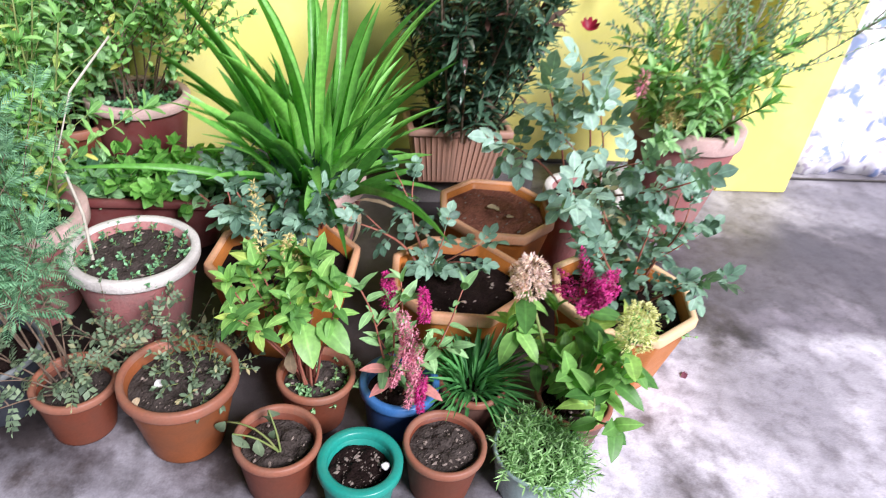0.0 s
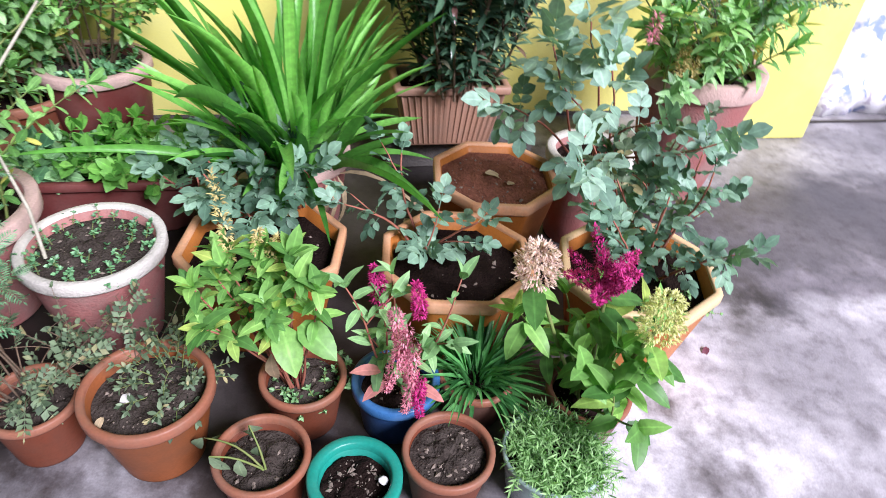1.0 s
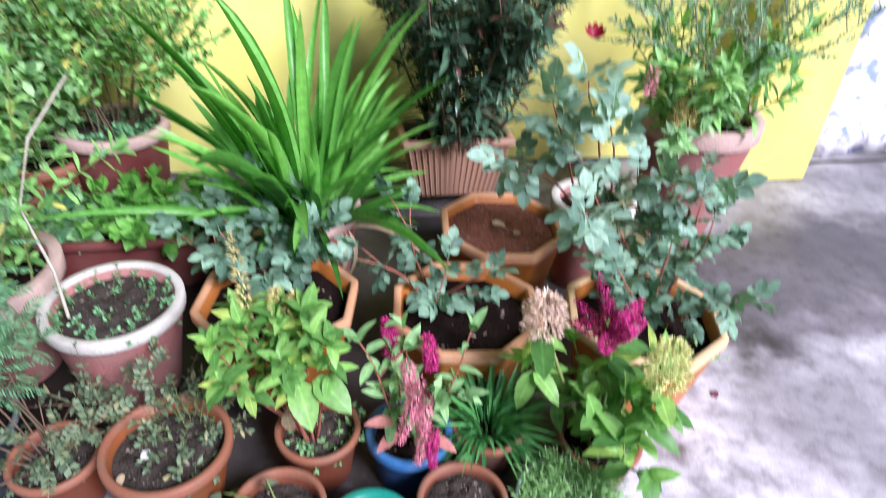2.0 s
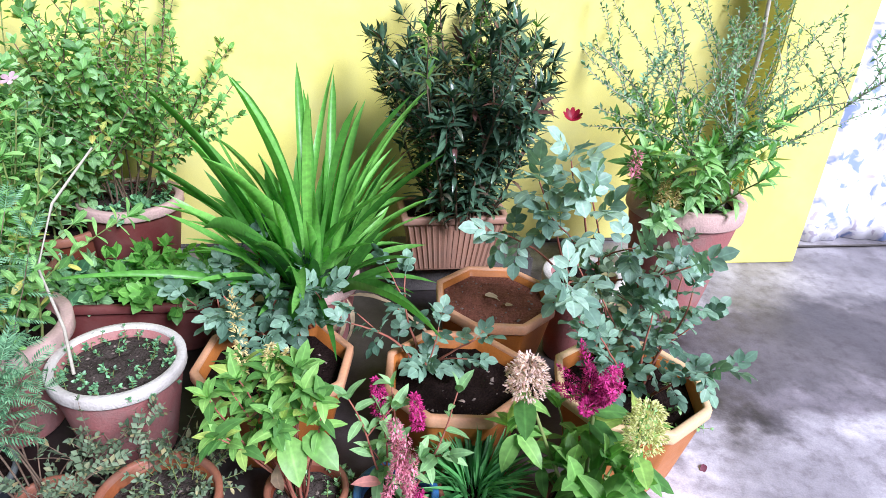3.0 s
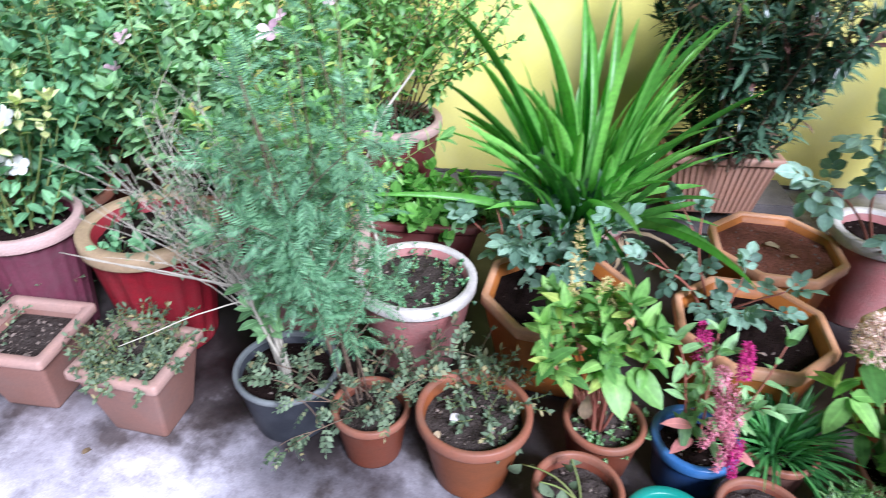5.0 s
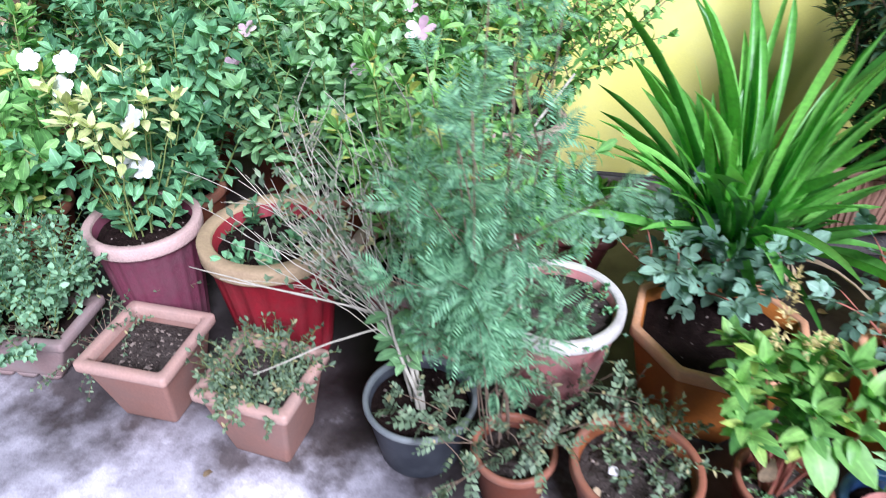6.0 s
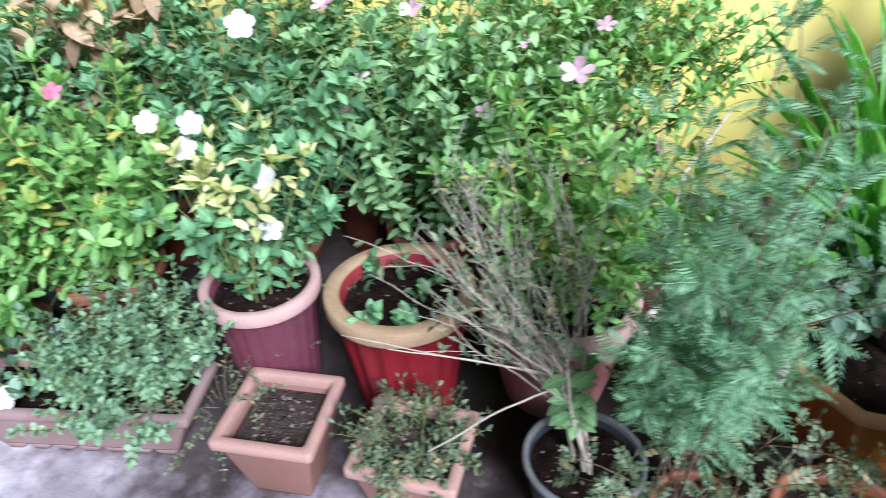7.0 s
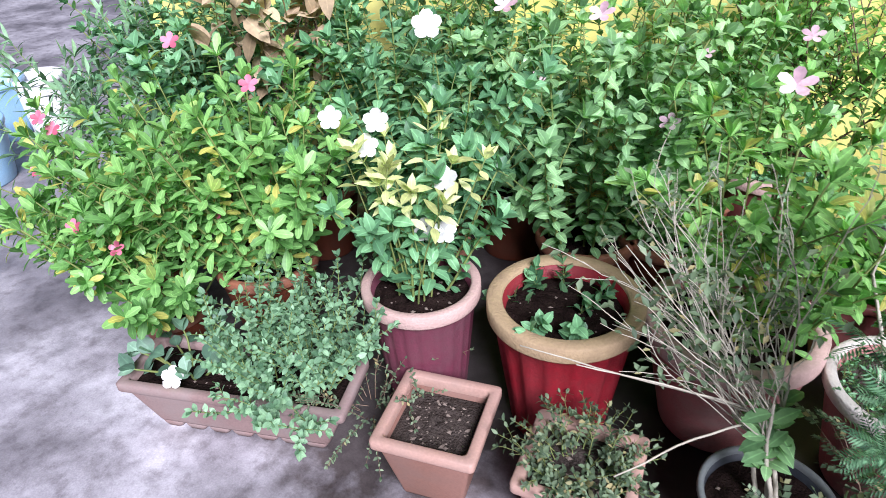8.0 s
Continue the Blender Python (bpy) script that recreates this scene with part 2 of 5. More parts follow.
def floor_material():
    m, nt, p = material("stained_shaded_cement_floor")
    co = nt.nodes.new("ShaderNodeNewGeometry").outputs["Position"]
    big = node(nt, "ShaderNodeTexNoise", Scale=1.9, Detail=9.0, Roughness=0.62, Distortion=0.15)
    mid = node(nt, "ShaderNodeTexNoise", Scale=14.0, Detail=6.0, Roughness=0.7)
    fine = node(nt, "ShaderNodeTexNoise", Scale=180.0, Detail=3.0)
    for n in (big, mid, fine):
        nt.links.new(co, n.inputs["Vector"])
    stain = ramp(nt, big.outputs[0], (0.38, (0.14, 0.131, 0.142)), (0.45, (0.19, 0.179, 0.193)), (0.5, (0.235, 0.223, 0.241)), (0.55, (0.29, 0.278, 0.298)), (0.62, (0.36, 0.347, 0.368)))
    patch = ramp(nt, mid.outputs[0], (0.34, (0.62, 0.60, 0.60)), (0.5, (0.96, 0.96, 0.96)), (0.66, (1.12, 1.12, 1.12)))
    grain = ramp(nt, fine.outputs[0], (0.3, (0.86, 0.86, 0.86)), (0.7, (1.1, 1.1, 1.1)))
    last = stain
    for layer in (patch, grain):
        v = nt.nodes.new("ShaderNodeVectorMath")
        v.operation = "MULTIPLY"
        nt.links.new(last, v.inputs[0])
        nt.links.new(layer, v.inputs[1])
        last = v.outputs[0]
    def patchy(last, centre, stretch, radius, colour, amount):
        """Multiplies last by colour in a ragged-edged patch round centre."""
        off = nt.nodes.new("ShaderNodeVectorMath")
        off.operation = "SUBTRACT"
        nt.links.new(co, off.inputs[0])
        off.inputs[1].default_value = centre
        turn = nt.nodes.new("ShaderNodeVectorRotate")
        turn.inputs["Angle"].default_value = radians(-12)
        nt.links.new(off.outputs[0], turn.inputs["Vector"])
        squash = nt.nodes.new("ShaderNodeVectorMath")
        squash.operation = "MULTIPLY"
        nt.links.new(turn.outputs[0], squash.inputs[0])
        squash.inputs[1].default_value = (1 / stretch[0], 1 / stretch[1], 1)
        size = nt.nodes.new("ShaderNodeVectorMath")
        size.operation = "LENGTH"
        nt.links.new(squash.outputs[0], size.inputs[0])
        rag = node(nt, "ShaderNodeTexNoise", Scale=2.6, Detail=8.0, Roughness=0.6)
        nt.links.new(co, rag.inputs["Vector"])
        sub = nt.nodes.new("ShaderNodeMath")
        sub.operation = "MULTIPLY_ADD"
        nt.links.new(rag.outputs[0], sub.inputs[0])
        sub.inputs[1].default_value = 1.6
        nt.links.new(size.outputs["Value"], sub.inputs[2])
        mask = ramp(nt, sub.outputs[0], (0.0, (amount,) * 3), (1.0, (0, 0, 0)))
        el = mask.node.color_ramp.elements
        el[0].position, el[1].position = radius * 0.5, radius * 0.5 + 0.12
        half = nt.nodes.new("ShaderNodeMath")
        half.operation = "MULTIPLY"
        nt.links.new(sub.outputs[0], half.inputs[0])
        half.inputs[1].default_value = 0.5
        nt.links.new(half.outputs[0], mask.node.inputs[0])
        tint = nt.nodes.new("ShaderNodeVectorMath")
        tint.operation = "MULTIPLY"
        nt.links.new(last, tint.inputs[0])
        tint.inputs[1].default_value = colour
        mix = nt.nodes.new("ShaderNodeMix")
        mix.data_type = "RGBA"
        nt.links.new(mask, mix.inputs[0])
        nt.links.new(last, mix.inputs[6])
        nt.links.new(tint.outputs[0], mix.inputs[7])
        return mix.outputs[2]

    # Paler patches on the open floor, at the right and the front left.
    last = patchy(last, (1.40, 1.62, 0), (1.0, 0.62), 1.75, (2.05, 2.05, 2.05), 1.0)
    last = patchy(last, (-2.6, 0.45, 0), (1.6, 0.60), 1.85, (1.5, 1.5, 1.5), 1.0)
    last = patchy(last, (-1.35, 0.72, 0), (0.8, 0.42), 1.75, (1.2, 1.2, 1.2), 1.0)
    # A darker patch towards the gateway.
    last = patchy(last, (1.80, 2.62, 0), (1.1, 0.42), 1.7, (0.36, 0.34, 0.36), 1.0)
    # Shade among the pots, with some damp soil, painted into the floor colour.
    last = patchy(last, (-0.35, 2.12, 0), (1.35, 0.96), 1.72, (0.20, 0.175, 0.16), 1.0)
    last = patchy(last, (-1.75, 1.84, 0), (1.25, 0.80), 1.72, (0.20, 0.175, 0.16), 1.0)
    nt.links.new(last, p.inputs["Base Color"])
    nt.links.new(ramp(nt, big.outputs[0], (0.35, (0.35,) * 3), (0.65, (0.7,) * 3)), p.inputs["Roughness"])
    b = node(nt, "ShaderNodeBump", Strength=0.2, Distance=0.01)
    nt.links.new(mid.outputs[0], b.inputs["Height"])
    nt.links.new(b.outputs[0], p.inputs["Normal"])
    return m


def sheet_material():
    m, nt, p = material("blue_and_white_print")
    co = nt.nodes.new("ShaderNodeNewGeometry").outputs["Position"]
    big = node(nt, "ShaderNodeTexNoise", Scale=11.0, Detail=3.0, Distortion=0.9)
    nt.links.new(co, big.inputs["Vector"])
    c = ramp(nt, big.outputs[0], (0.36, (0.25, 0.32, 0.55)), (0.43, (0.62, 0.60, 0.72)), (0.49, (0.84, 0.83, 0.88)), (0.6, (0.88, 0.88, 0.90)), (0.66, (0.55, 0.50, 0.60)))
    nt.links.new(c, p.inputs["Base Color"])
    p.inputs["Roughness"].default_value = 0.6
    return m


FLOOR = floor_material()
SHEET = sheet_material()
ENAMEL_BLUE = grimy("pale_blue_plastic", (0.30, 0.52, 0.72), (0.42, 0.56, 0.66), 0.35, 8, 0.3)
WATER = grimy("still_water", (0.16, 0.26, 0.34), (0.20, 0.28, 0.34), 0.08, 3, 0.3, 0.0, spec=0.5)
ENAMEL_WHITE = grimy("white_plastic", (0.78, 0.78, 0.78), (0.6, 0.6, 0.6), 0.4, 8, 0.3)


# ---- mesh tools ----
def mesh_from(name, verts, faces, mat, uvs=None, smooth=True):
    me = bpy.data.meshes.new(name)
    me.from_pydata([tuple(v) for v in verts], [], faces)
    if uvs is not None:
        layer = me.uv_layers.new(name="UVMap")
        idx = np.empty(len(me.loops), dtype=np.int32)
        me.loops.foreach_get("vertex_index", idx)
        layer.data.foreach_set("uv", np.asarray(uvs, dtype=np.float32)[idx].ravel())
    if smooth:
        me.polygons.foreach_set("use_smooth", np.ones(len(me.polygons), dtype=bool))
    me.materials.append(mat)
    me.update()
    return me


def thing(name, place, label, category, group="", kind=""):
    ob = new(name)
    ob.location = place
    ob.empty_display_size = 0.05
    return tagged(ob, label, category, group, kind)


def part(name, me, parent, label="", kind="", m=None):
    ob = new(name, me)
    ob.parent = parent
    if m is not None:
        ob.matrix_basis = m
    return tagged(ob, label, kind=kind)


def circle(r, n=44, flutes=0, depth=0.0):
    out = []
    for i in range(n):
        a = 2 * math.pi * i / n
        k = r - depth * (0.5 + 0.5 * math.cos(flutes * a)) if flutes else r
        out.append((k * math.cos(a), k * math.sin(a)))
    return out


def rounded(a, b, r, n=4):
    out = []
    for cx, cy, start in ((a - r, b - r, 0), (-a + r, b - r, 90), (-a + r, -b + r, 180), (a - r, -b + r, 270)):
        for i in range(n + 1):
            t = radians(start + 90 * i / n)
            out.append((cx + r * math.cos(t), cy + r * math.sin(t)))
    return out


def octagon(r):
    """Eight straight sides with softened corners."""
    out = []
    for i in range(8):
        a = radians(22.5 + 45 * i)
        for d in (-3.0, 0, 3.0):
            k = r * (1.0 if d == 0 else 0.985)
            out.append((k * math.cos(a + radians(d)), k * math.sin(a + radians(d))))
    return out


def loft(name, rings, mat, close_bottom=False, close_top=False, smooth=True):
    """rings: (contour, z) with equal counts."""
    verts, faces, n = [], [], len(rings[0][0])
    for contour, z in rings:
        verts += [(x, y, z) for x, y in contour]
    for k in range(len(rings) - 1):
        for i in range(n):
            j = (i + 1) % n
            faces.append((k * n + i, k * n + j, (k + 1) * n + j, (k + 1) * n + i))
    if close_bottom:
        faces.append(tuple(reversed(range(n))))
    if close_top:
        faces.append(tuple(range((len(rings) - 1) * n, len(rings) * n)))
    return mesh_from(name, verts, faces, mat, smooth=smooth)


def soil_mesh(contour, z, mat, seed, heave=0.013, mound=0.0):
    """Rough earth filling a contour, in rings."""
    verts, faces, n, k = [(0, 0, z + mound)], [], len(contour), 14
    for r in range(1, k + 1):
        f = r / k
        for x, y in contour:
            h = noise.fractal(Vector((x * f * 34 + seed, y * f * 34, seed)), 0.8, 2.1, 5) * heave * (1 if f < 0.99 else 0.3)
            verts.append((x * f, y * f, z + h + mound * (1 - f * f)))
    for i in range(n):
        faces.append((0, 1 + i, 1 + (i + 1) % n))
    for r in range(k - 1):
        for i in range(n):
            j = (i + 1) % n
            a = 1 + r * n
            faces.append((a + i, a + n + i, a + n + j, a + j))
    return mesh_from("soil", verts, faces, mat)


def crumbs_mesh(rx, ry, z, mat, seed, count, size):
    rnd = random.Random(seed)
    verts, faces = [], []
    shape = [(1, 0, 0), (0, 1, 0), (-1, 0, 0), (0, -1, 0), (0, 0, 1), (0, 0, -1)]
    tri = [(0, 1, 4), (1, 2, 4), (2, 3, 4), (3, 0, 4), (1, 0, 5), (2, 1, 5), (3, 2, 5), (0, 3, 5)]
    for _ in range(count):
        a, f = rnd.uniform(0, 6.28), math.sqrt(rnd.random()) * 0.9
        c = Vector((rx * f * math.cos(a), ry * f * math.sin(a), z + 0.002))
        s, tw = size * rnd.choice((0.35, 0.45, 0.6, 0.8, 1.0, 1.9)), rnd.uniform(0, 6.28)
        o = len(verts)
        for x, y, w in shape:
            x, y = x * rnd.uniform(0.6, 1.5), y * rnd.uniform(0.4, 1.0)
            verts.append((c.x + s * (x * math.cos(tw) - y * math.sin(tw)), c.y + s * (x * math.sin(tw) + y * math.cos(tw)), c.z + s * w * 0.6))
        faces += [tuple(o + i for i in t) for t in tri]
    return mesh_from("crumbs", verts, faces, mat, smooth=False)


def pot(name, place, r, h, label, mat, rim_mat, lip=0.02, lip_out=0.008, taper=0.72, soil=SOIL_GREY, depth=0.04,
        kind="round", thick=0.008, flutes=0, flute_depth=0.0, group="pots", seed=1, crumbs=40, turn=0.0, mound=0.01, category="plant pot", crumb_mat=None, fill="soil"):
    """A pot that stands at place, with its rim's top at h above it: body, rim and soil."""
    x, y, z = place
    ob = thing(name, (x, y, z), label, category, group)
    ob.rotation_euler = (0, 0, radians(turn))
    shape = {"round": lambda k, fl=False: circle(k, 64 if flutes else 44, flutes if fl else 0, flute_depth), "oct": lambda k, fl=False: octagon(k)}[kind]
    rb = r * taper
    w = r - lip_out
    body = [(shape(rb * 0.9), 0.0), (shape(rb * 0.985), 0.002), (shape(rb, True), 0.008)]
    for f in (0.25, 0.5, 0.75, 0.95):
        body.append((shape(rb + (w - rb) * f, True), 0.008 + (h - lip - 0.008) * f))
    body += [(shape(w), h - lip), (shape(w), h - 0.004), (shape(w - thick), h - 0.004), (shape((w - thick) * 0.93), max(0.012, h - depth - 0.02))]
    part("body", loft("body", body, mat, close_bottom=True), ob)
    e = min(0.004, lip * 0.25)
    rim = [(shape(w - 0.001), h - lip), (shape(r - e * 0.4), h - lip), (shape(r), h - lip + e), (shape(r), h - e), (shape(r - e), h), (shape(w - thick + e), h),
           (shape(w - thick - 0.001), h - e), (shape(w - thick - 0.002), h - lip)]
    part("rim", loft("rim", rim, rim_mat), ob)
    inner = (w - thick) * (1 - 0.07 * depth / (depth + 0.02)) - 0.001
    s = part(fill, soil_mesh(shape(inner), h - depth, soil, seed, 0.013 if fill == "soil" else 0.001, mound=mound), ob)
    if crumbs:
        part("crumbs", crumbs_mesh(inner * 0.9, inner * 0.9, h - depth + mound * 0.5, crumb_mat or CRUMB, seed, crumbs, 0.004), s, kind="stuff")
    return ob


def planter(name, place, a, b, h, label, mat, rim_mat, turn=0.0, lip=0.03, lip_out=0.014, taper=0.8, soil=SOIL_GREY, depth=0.04,
            corner=0.012, ribs=0, group="planters", seed=1, crumbs=60, thick=0.012, scallop=0, crumb_mat=None, feet=0):
    """A rectangular planter: half sizes a and b at the rim's edge."""
    ob = thing(name, place, label, "planter", group)
    ob.rotation_euler = (0, 0, radians(turn))

    def ring(off, f=1.0):
        return rounded(a * f + off, b * f + off, corner)
    w = -lip_out
    body = [(ring(w, taper), 0.0), (ring(w, taper + 0.01), 0.006)]
    for f in (0.35, 0.7):
        body.append((ring(w, taper + (1 - taper) * f), (h - lip) * f))
    body += [(ring(w), h - lip), (ring(w), h - 0.004), (ring(w - thick), h - 0.004), (ring(w - thick, 0.97), max(0.02, h - depth - 0.03))]
    bd = part("body", loft("body", body, mat, close_bottom=True), ob)
    rim = [(ring(w - 0.001), h - lip), (ring(-0.002), h - lip), (ring(0), h - lip + 0.004), (ring(0), h - 0.004), (ring(-0.004), h), (ring(w - thick + 0.003), h),
           (ring(w - thick - 0.001), h - 0.004), (ring(w - thick - 0.002), h - lip)]
    part("rim", loft("rim", rim, rim_mat), ob)
    ia, ib = (a + w - thick) * 0.985, (b + w - thick) * 0.985
    s = part("soil", soil_mesh(rounded(ia, ib, corner, 12), h - depth, soil, seed, 0.009, 0.006), ob)
    if crumbs:
        part("crumbs", crumbs_mesh(ia * 0.92, ib * 0.92, h - depth + 0.003, crumb_mat or CRUMB, seed, crumbs, 0.004), s, kind="stuff")
    if feet:
        foot = loft("foot", [(rounded(0.026, 0.02, 0.012), 0.0), (rounded(0.034, 0.022, 0.012), 0.012), (rounded(0.042, 0.022, 0.012), 0.03)], mat, close_bottom=True, close_top=True)
        for side in (-1, 1):
            for i in range(feet):
                u = (-1 + 2 * i / (feet - 1)) * (a * taper - 0.055)
                part("foot", foot, bd, m=Matrix.Translation((u, side * (b * taper - 0.036), -0.022)))
    if ribs:
        rib = bpy.data.meshes.new("rib")
        bm = bmesh.new()
        bmesh.ops.create_cube(bm, size=1.0, matrix=Matrix.Diagonal((0.011, 0.008, 1, 1)))
        bm.to_mesh(rib)
        bm.free()
        rib.materials.append(mat)
        for side, half, off in ((-1, a, b), (1, a, b)):
            for i in range(ribs):
                u = -half * 0.88 + 2 * half * 0.88 * i / (ribs - 1)
                z0, z1 = 0.012, h - lip - 0.004
                p0 = Vector((u * taper, side * (off * taper + w), z0))
                p1 = Vector((u, side * (off + w), z1))
                d = p1 - p0
                q = d.to_track_quat("Z", "Y").to_matrix().to_4x4()
                part("rib", rib, bd, m=Matrix.Translation((p0 + p1) / 2) @ q @ Matrix.Diagonal((1, 1, d.length, 1)))
    return ob


# ---- plant tools ----
def blade(shape, seg=5, fold=0.25, bend=0.15, curl=0.0):
    """One leaf along +y, facing +z, one unit long and one wide: verts, faces, uvs."""
    v, f, uv = [], [], []
    for i in range(seg + 1):
        s = i / seg
        w = 0.5 * shape(s)
        y, z = s * (1 - 0.25 * bend * s), -bend * s * s
        v += [(-w, y, z + fold * w + curl * math.sin(s * 9) * w), (0, y, z), (w, y, z + fold * w - curl * math.sin(s * 9) * w)]
        uv += [(0, s), (0.5, s), (1, s)]
    for i in range(seg):
        a = 3 * i
        f += [(a, a + 1, a + 4, a + 3), (a + 1, a + 2, a + 5, a + 4)]
    return np.array(v), np.array(f), np.array(uv)


def oval(s):
    return max(0.04, math.sin(math.pi * min(1, s * 0.96 + 0.03)) ** 0.75)


def ovate(s):
    return max(0.03, 1.25 * (s + 0.02) ** 0.45 * (1 - s) ** 0.75 * 1.35)


def spoon(s):
    return max(0.05, 1.5 * s ** 0.9 * (1.02 - s) ** 0.42)


def lance(s):
    return max(0.03, math.sin(math.pi * min(1, s + 0.02)) ** 0.9)


def ribbon(s):
    return max(0.02, min(1.0, 0.5 + s * 0.9) * (1 - s ** 4.5) ** 0.65)


def stack(templates):
    """Joins (template, scale x, scale y, matrix) into one template."""
    vs, fs, us, o = [], [], [], 0
    for (v, f, u), sx, sy, m in templates:
        w = v * np.array((sx, sy, sy))
        w = w @ np.array(m.to_3x3()).T + np.array(m.translation)
        vs.append(w)
        fs.append(f + o)
        us.append(u)
        o += len(v)
    return np.concatenate(vs), np.concatenate(fs), np.concatenate(us)


OVAL = [blade(oval, 4, 0.11, b) for b in (0.05, 0.2, 0.4)]
OVATE = [blade(ovate, 5, 0.12, b, 0.05) for b in (0.1, 0.3, 0.55)]
SPOON = [blade(spoon, 4, 0.14, b) for b in (0.0, 0.15, 0.35)]
LANCE = [blade(lance, 4, 0.07, b) for b in (0.0, 0.2, 0.45)]
TINY = [blade(oval, 2, 0.2, b) for b in (0.0, 0.2)]
NEEDLE = [blade(lance, 3, 0.04, b) for b in (0.0, 0.3, 0.8)]


def rose_spray(bend):
    """Five leaflets on a stalk, one unit long."""
    t = [(blade(lambda s: 0.05, 3, 0.1, bend), 0.5, 0.62, Matrix())]
    for y, s, a in ((0.24, 0.34, 62), (0.24, 0.34, -62), (0.46, 0.42, 55), (0.46, 0.42, -55), (0.6, 0.46, 0)):
        t.append((blade(oval, 4, 0.2, 0.15), s * 0.72, s, Matrix.Translation((0, y, -bend * y * y * 0.6)) @ pose(0, 0, 0, -bend * 30, 0, -a)))
    return stack(t)


def pinnate(n, bend, fat=0.2):
    """A fern-like leaf, n pairs of narrow leaflets."""
    t = [(blade(lambda s: 0.04, 3, 0.1, bend), 0.4, 0.95, Matrix())]
    for i in range(n):
        y = 0.15 + 0.8 * i / n
        s = 0.34 * math.sin(math.pi * (0.25 + 0.62 * i / n))
        for side in (1, -1):
            t.append((blade(lance, 2, 0.1, 0.2), s * fat * 1.6, s, Matrix.Translation((0, y, -bend * y * y)) @ pose(0, 0, 0, -bend * 40, 0, -side * 58)))
    t.append((blade(lance, 2, 0.1, 0.2), 0.06, 0.2, Matrix.Translation((0, 0.93, -bend * 0.87)) @ pose(0, 0, 0, -bend * 60)))
    return stack(t)


SPRAY = [rose_spray(b) for b in (0.1, 0.3, 0.55)]
FERN = [pinnate(9, b, 0.13) for b in (0.1, 0.35, 0.6)]
FRILL = [pinnate(4, b, 0.42) for b in (0.1, 0.4)]


def facing(p, d, up, sx, sy):
    """A placement: origin p, leaf axis d, leaf face towards up."""
    d = d.normalized()
    x = d.cross(up)
    if x.length < 1e-4:
        x = d.cross(Vector((1, 0.1, 0)))
    x.normalize()
    n = x.cross(d)
    m = Matrix.Identity(4)
    for i, (a, k) in enumerate(((x, sx), (d, sy), (n, sy))):
        for j in range(3):
            m[j][i] = a[j] * k
    m.translation = p
    return m


def foliage_mesh(name, templates, placements, mat, rnd):
    """Many leaves in one mesh."""
    groups = [[] for _ in templates]
    for m in placements:
        groups[rnd.randrange(len(templates))].append(np.array(m))
    vs, fs, us, o = [], [], [], 0
    for (v, f, u), g in zip(templates, groups):
        if not g:
            continue
        a = np.array(g)
        w = np.einsum("nij,vj->nvi", a[:, :3, :3], v) + a[:, None, :3, 3]
        vs.append(w.reshape(-1, 3))
        fs.append((f[None] + (np.arange(len(g)) * len(v))[:, None, None] + o).reshape(-1, 4))
        us.append(np.tile(u, (len(g), 1)))
        o += len(g) * len(v)
    vs, fs, us = np.concatenate(vs), np.concatenate(fs), np.concatenate(us)
    me = bpy.data.meshes.new(name)
    me.vertices.add(len(vs))
    me.vertices.foreach_set("co", vs.astype(np.float32).ravel())
    me.loops.add(fs.size)
    me.loops.foreach_set("vertex_index", fs.astype(np.int32).ravel())
    me.polygons.add(len(fs))
    me.polygons.foreach_set("loop_start", np.arange(0, fs.size, 4, dtype=np.int32))
    me.polygons.foreach_set("use_smooth", np.ones(len(fs), dtype=bool))
    me.update(calc_edges=True)
    layer = me.uv_layers.new(name="UVMap")
    layer.data.foreach_set("uv", us[fs.ravel()].astype(np.float32).ravel())
    me.materials.append(mat)
    return me


def template_mesh(name, t, mat):
    return mesh_from(name, t[0], [tuple(int(i) for i in q) for q in t[1]], mat, t[2])


def leaf_parts(name, templates, placements, mat, parent, rnd, label=""):
    """Large leaves, each a part of its own on shared meshes."""
    meshes = [template_mesh(name, t, mat) for t in templates]
    for m in placements:
        part(name, meshes[rnd.randrange(len(meshes))], parent, label, m=m)


def tube(paths, sides=5):
    """paths: lists of (point, radius); verts and faces of all the tubes."""
    verts, faces = [], []
    for path in paths:
        o = len(verts)
        for i, (p, r) in enumerate(path):
            q = path[min(i + 1, len(path) - 1)][0] - path[max(i - 1, 0)][0]
            x = q.cross(Vector((0.3, 0.2, 1.0)) if abs(q.normalized().z) < 0.9 else Vector((1, 0.2, 0))).normalized()
            y = q.cross(x).normalized()
            for k in range(sides):
                a = 2 * math.pi * k / sides
                verts.append(p + (x * math.cos(a) + y * math.sin(a)) * r)
        for i in range(len(path) - 1):
            for k in range(sides):
                j = (k + 1) % sides
                faces.append((o + i * sides + k, o + i * sides + j, o + (i + 1) * sides + j, o + (i + 1) * sides + k))
        faces.append(tuple(o + (len(path) - 1) * sides + k for k in range(sides)))
    return verts, faces


def stem_path(p, d, length, r0, r1, rnd, n=8, droop=0.0, wobble=0.12):
    out, p, d = [], Vector(p), Vector(d).normalized()
    for i in range(n + 1):
        out.append((p.copy(), r0 + (r1 - r0) * i / n))
        d = (d + Vector((rnd.uniform(-1, 1), rnd.uniform(-1, 1), rnd.uniform(-0.6, 0.6))) * wobble + Vector((0, 0, -droop / n))).normalized()
        p += d * length / n
    return out


def along(path, s):
    k = s * (len(path) - 1)
    i = min(int(k), len(path) - 2)
    a, b = path[i][0], path[i + 1][0]
    return a.lerp(b, k - i), (b - a).normalized()


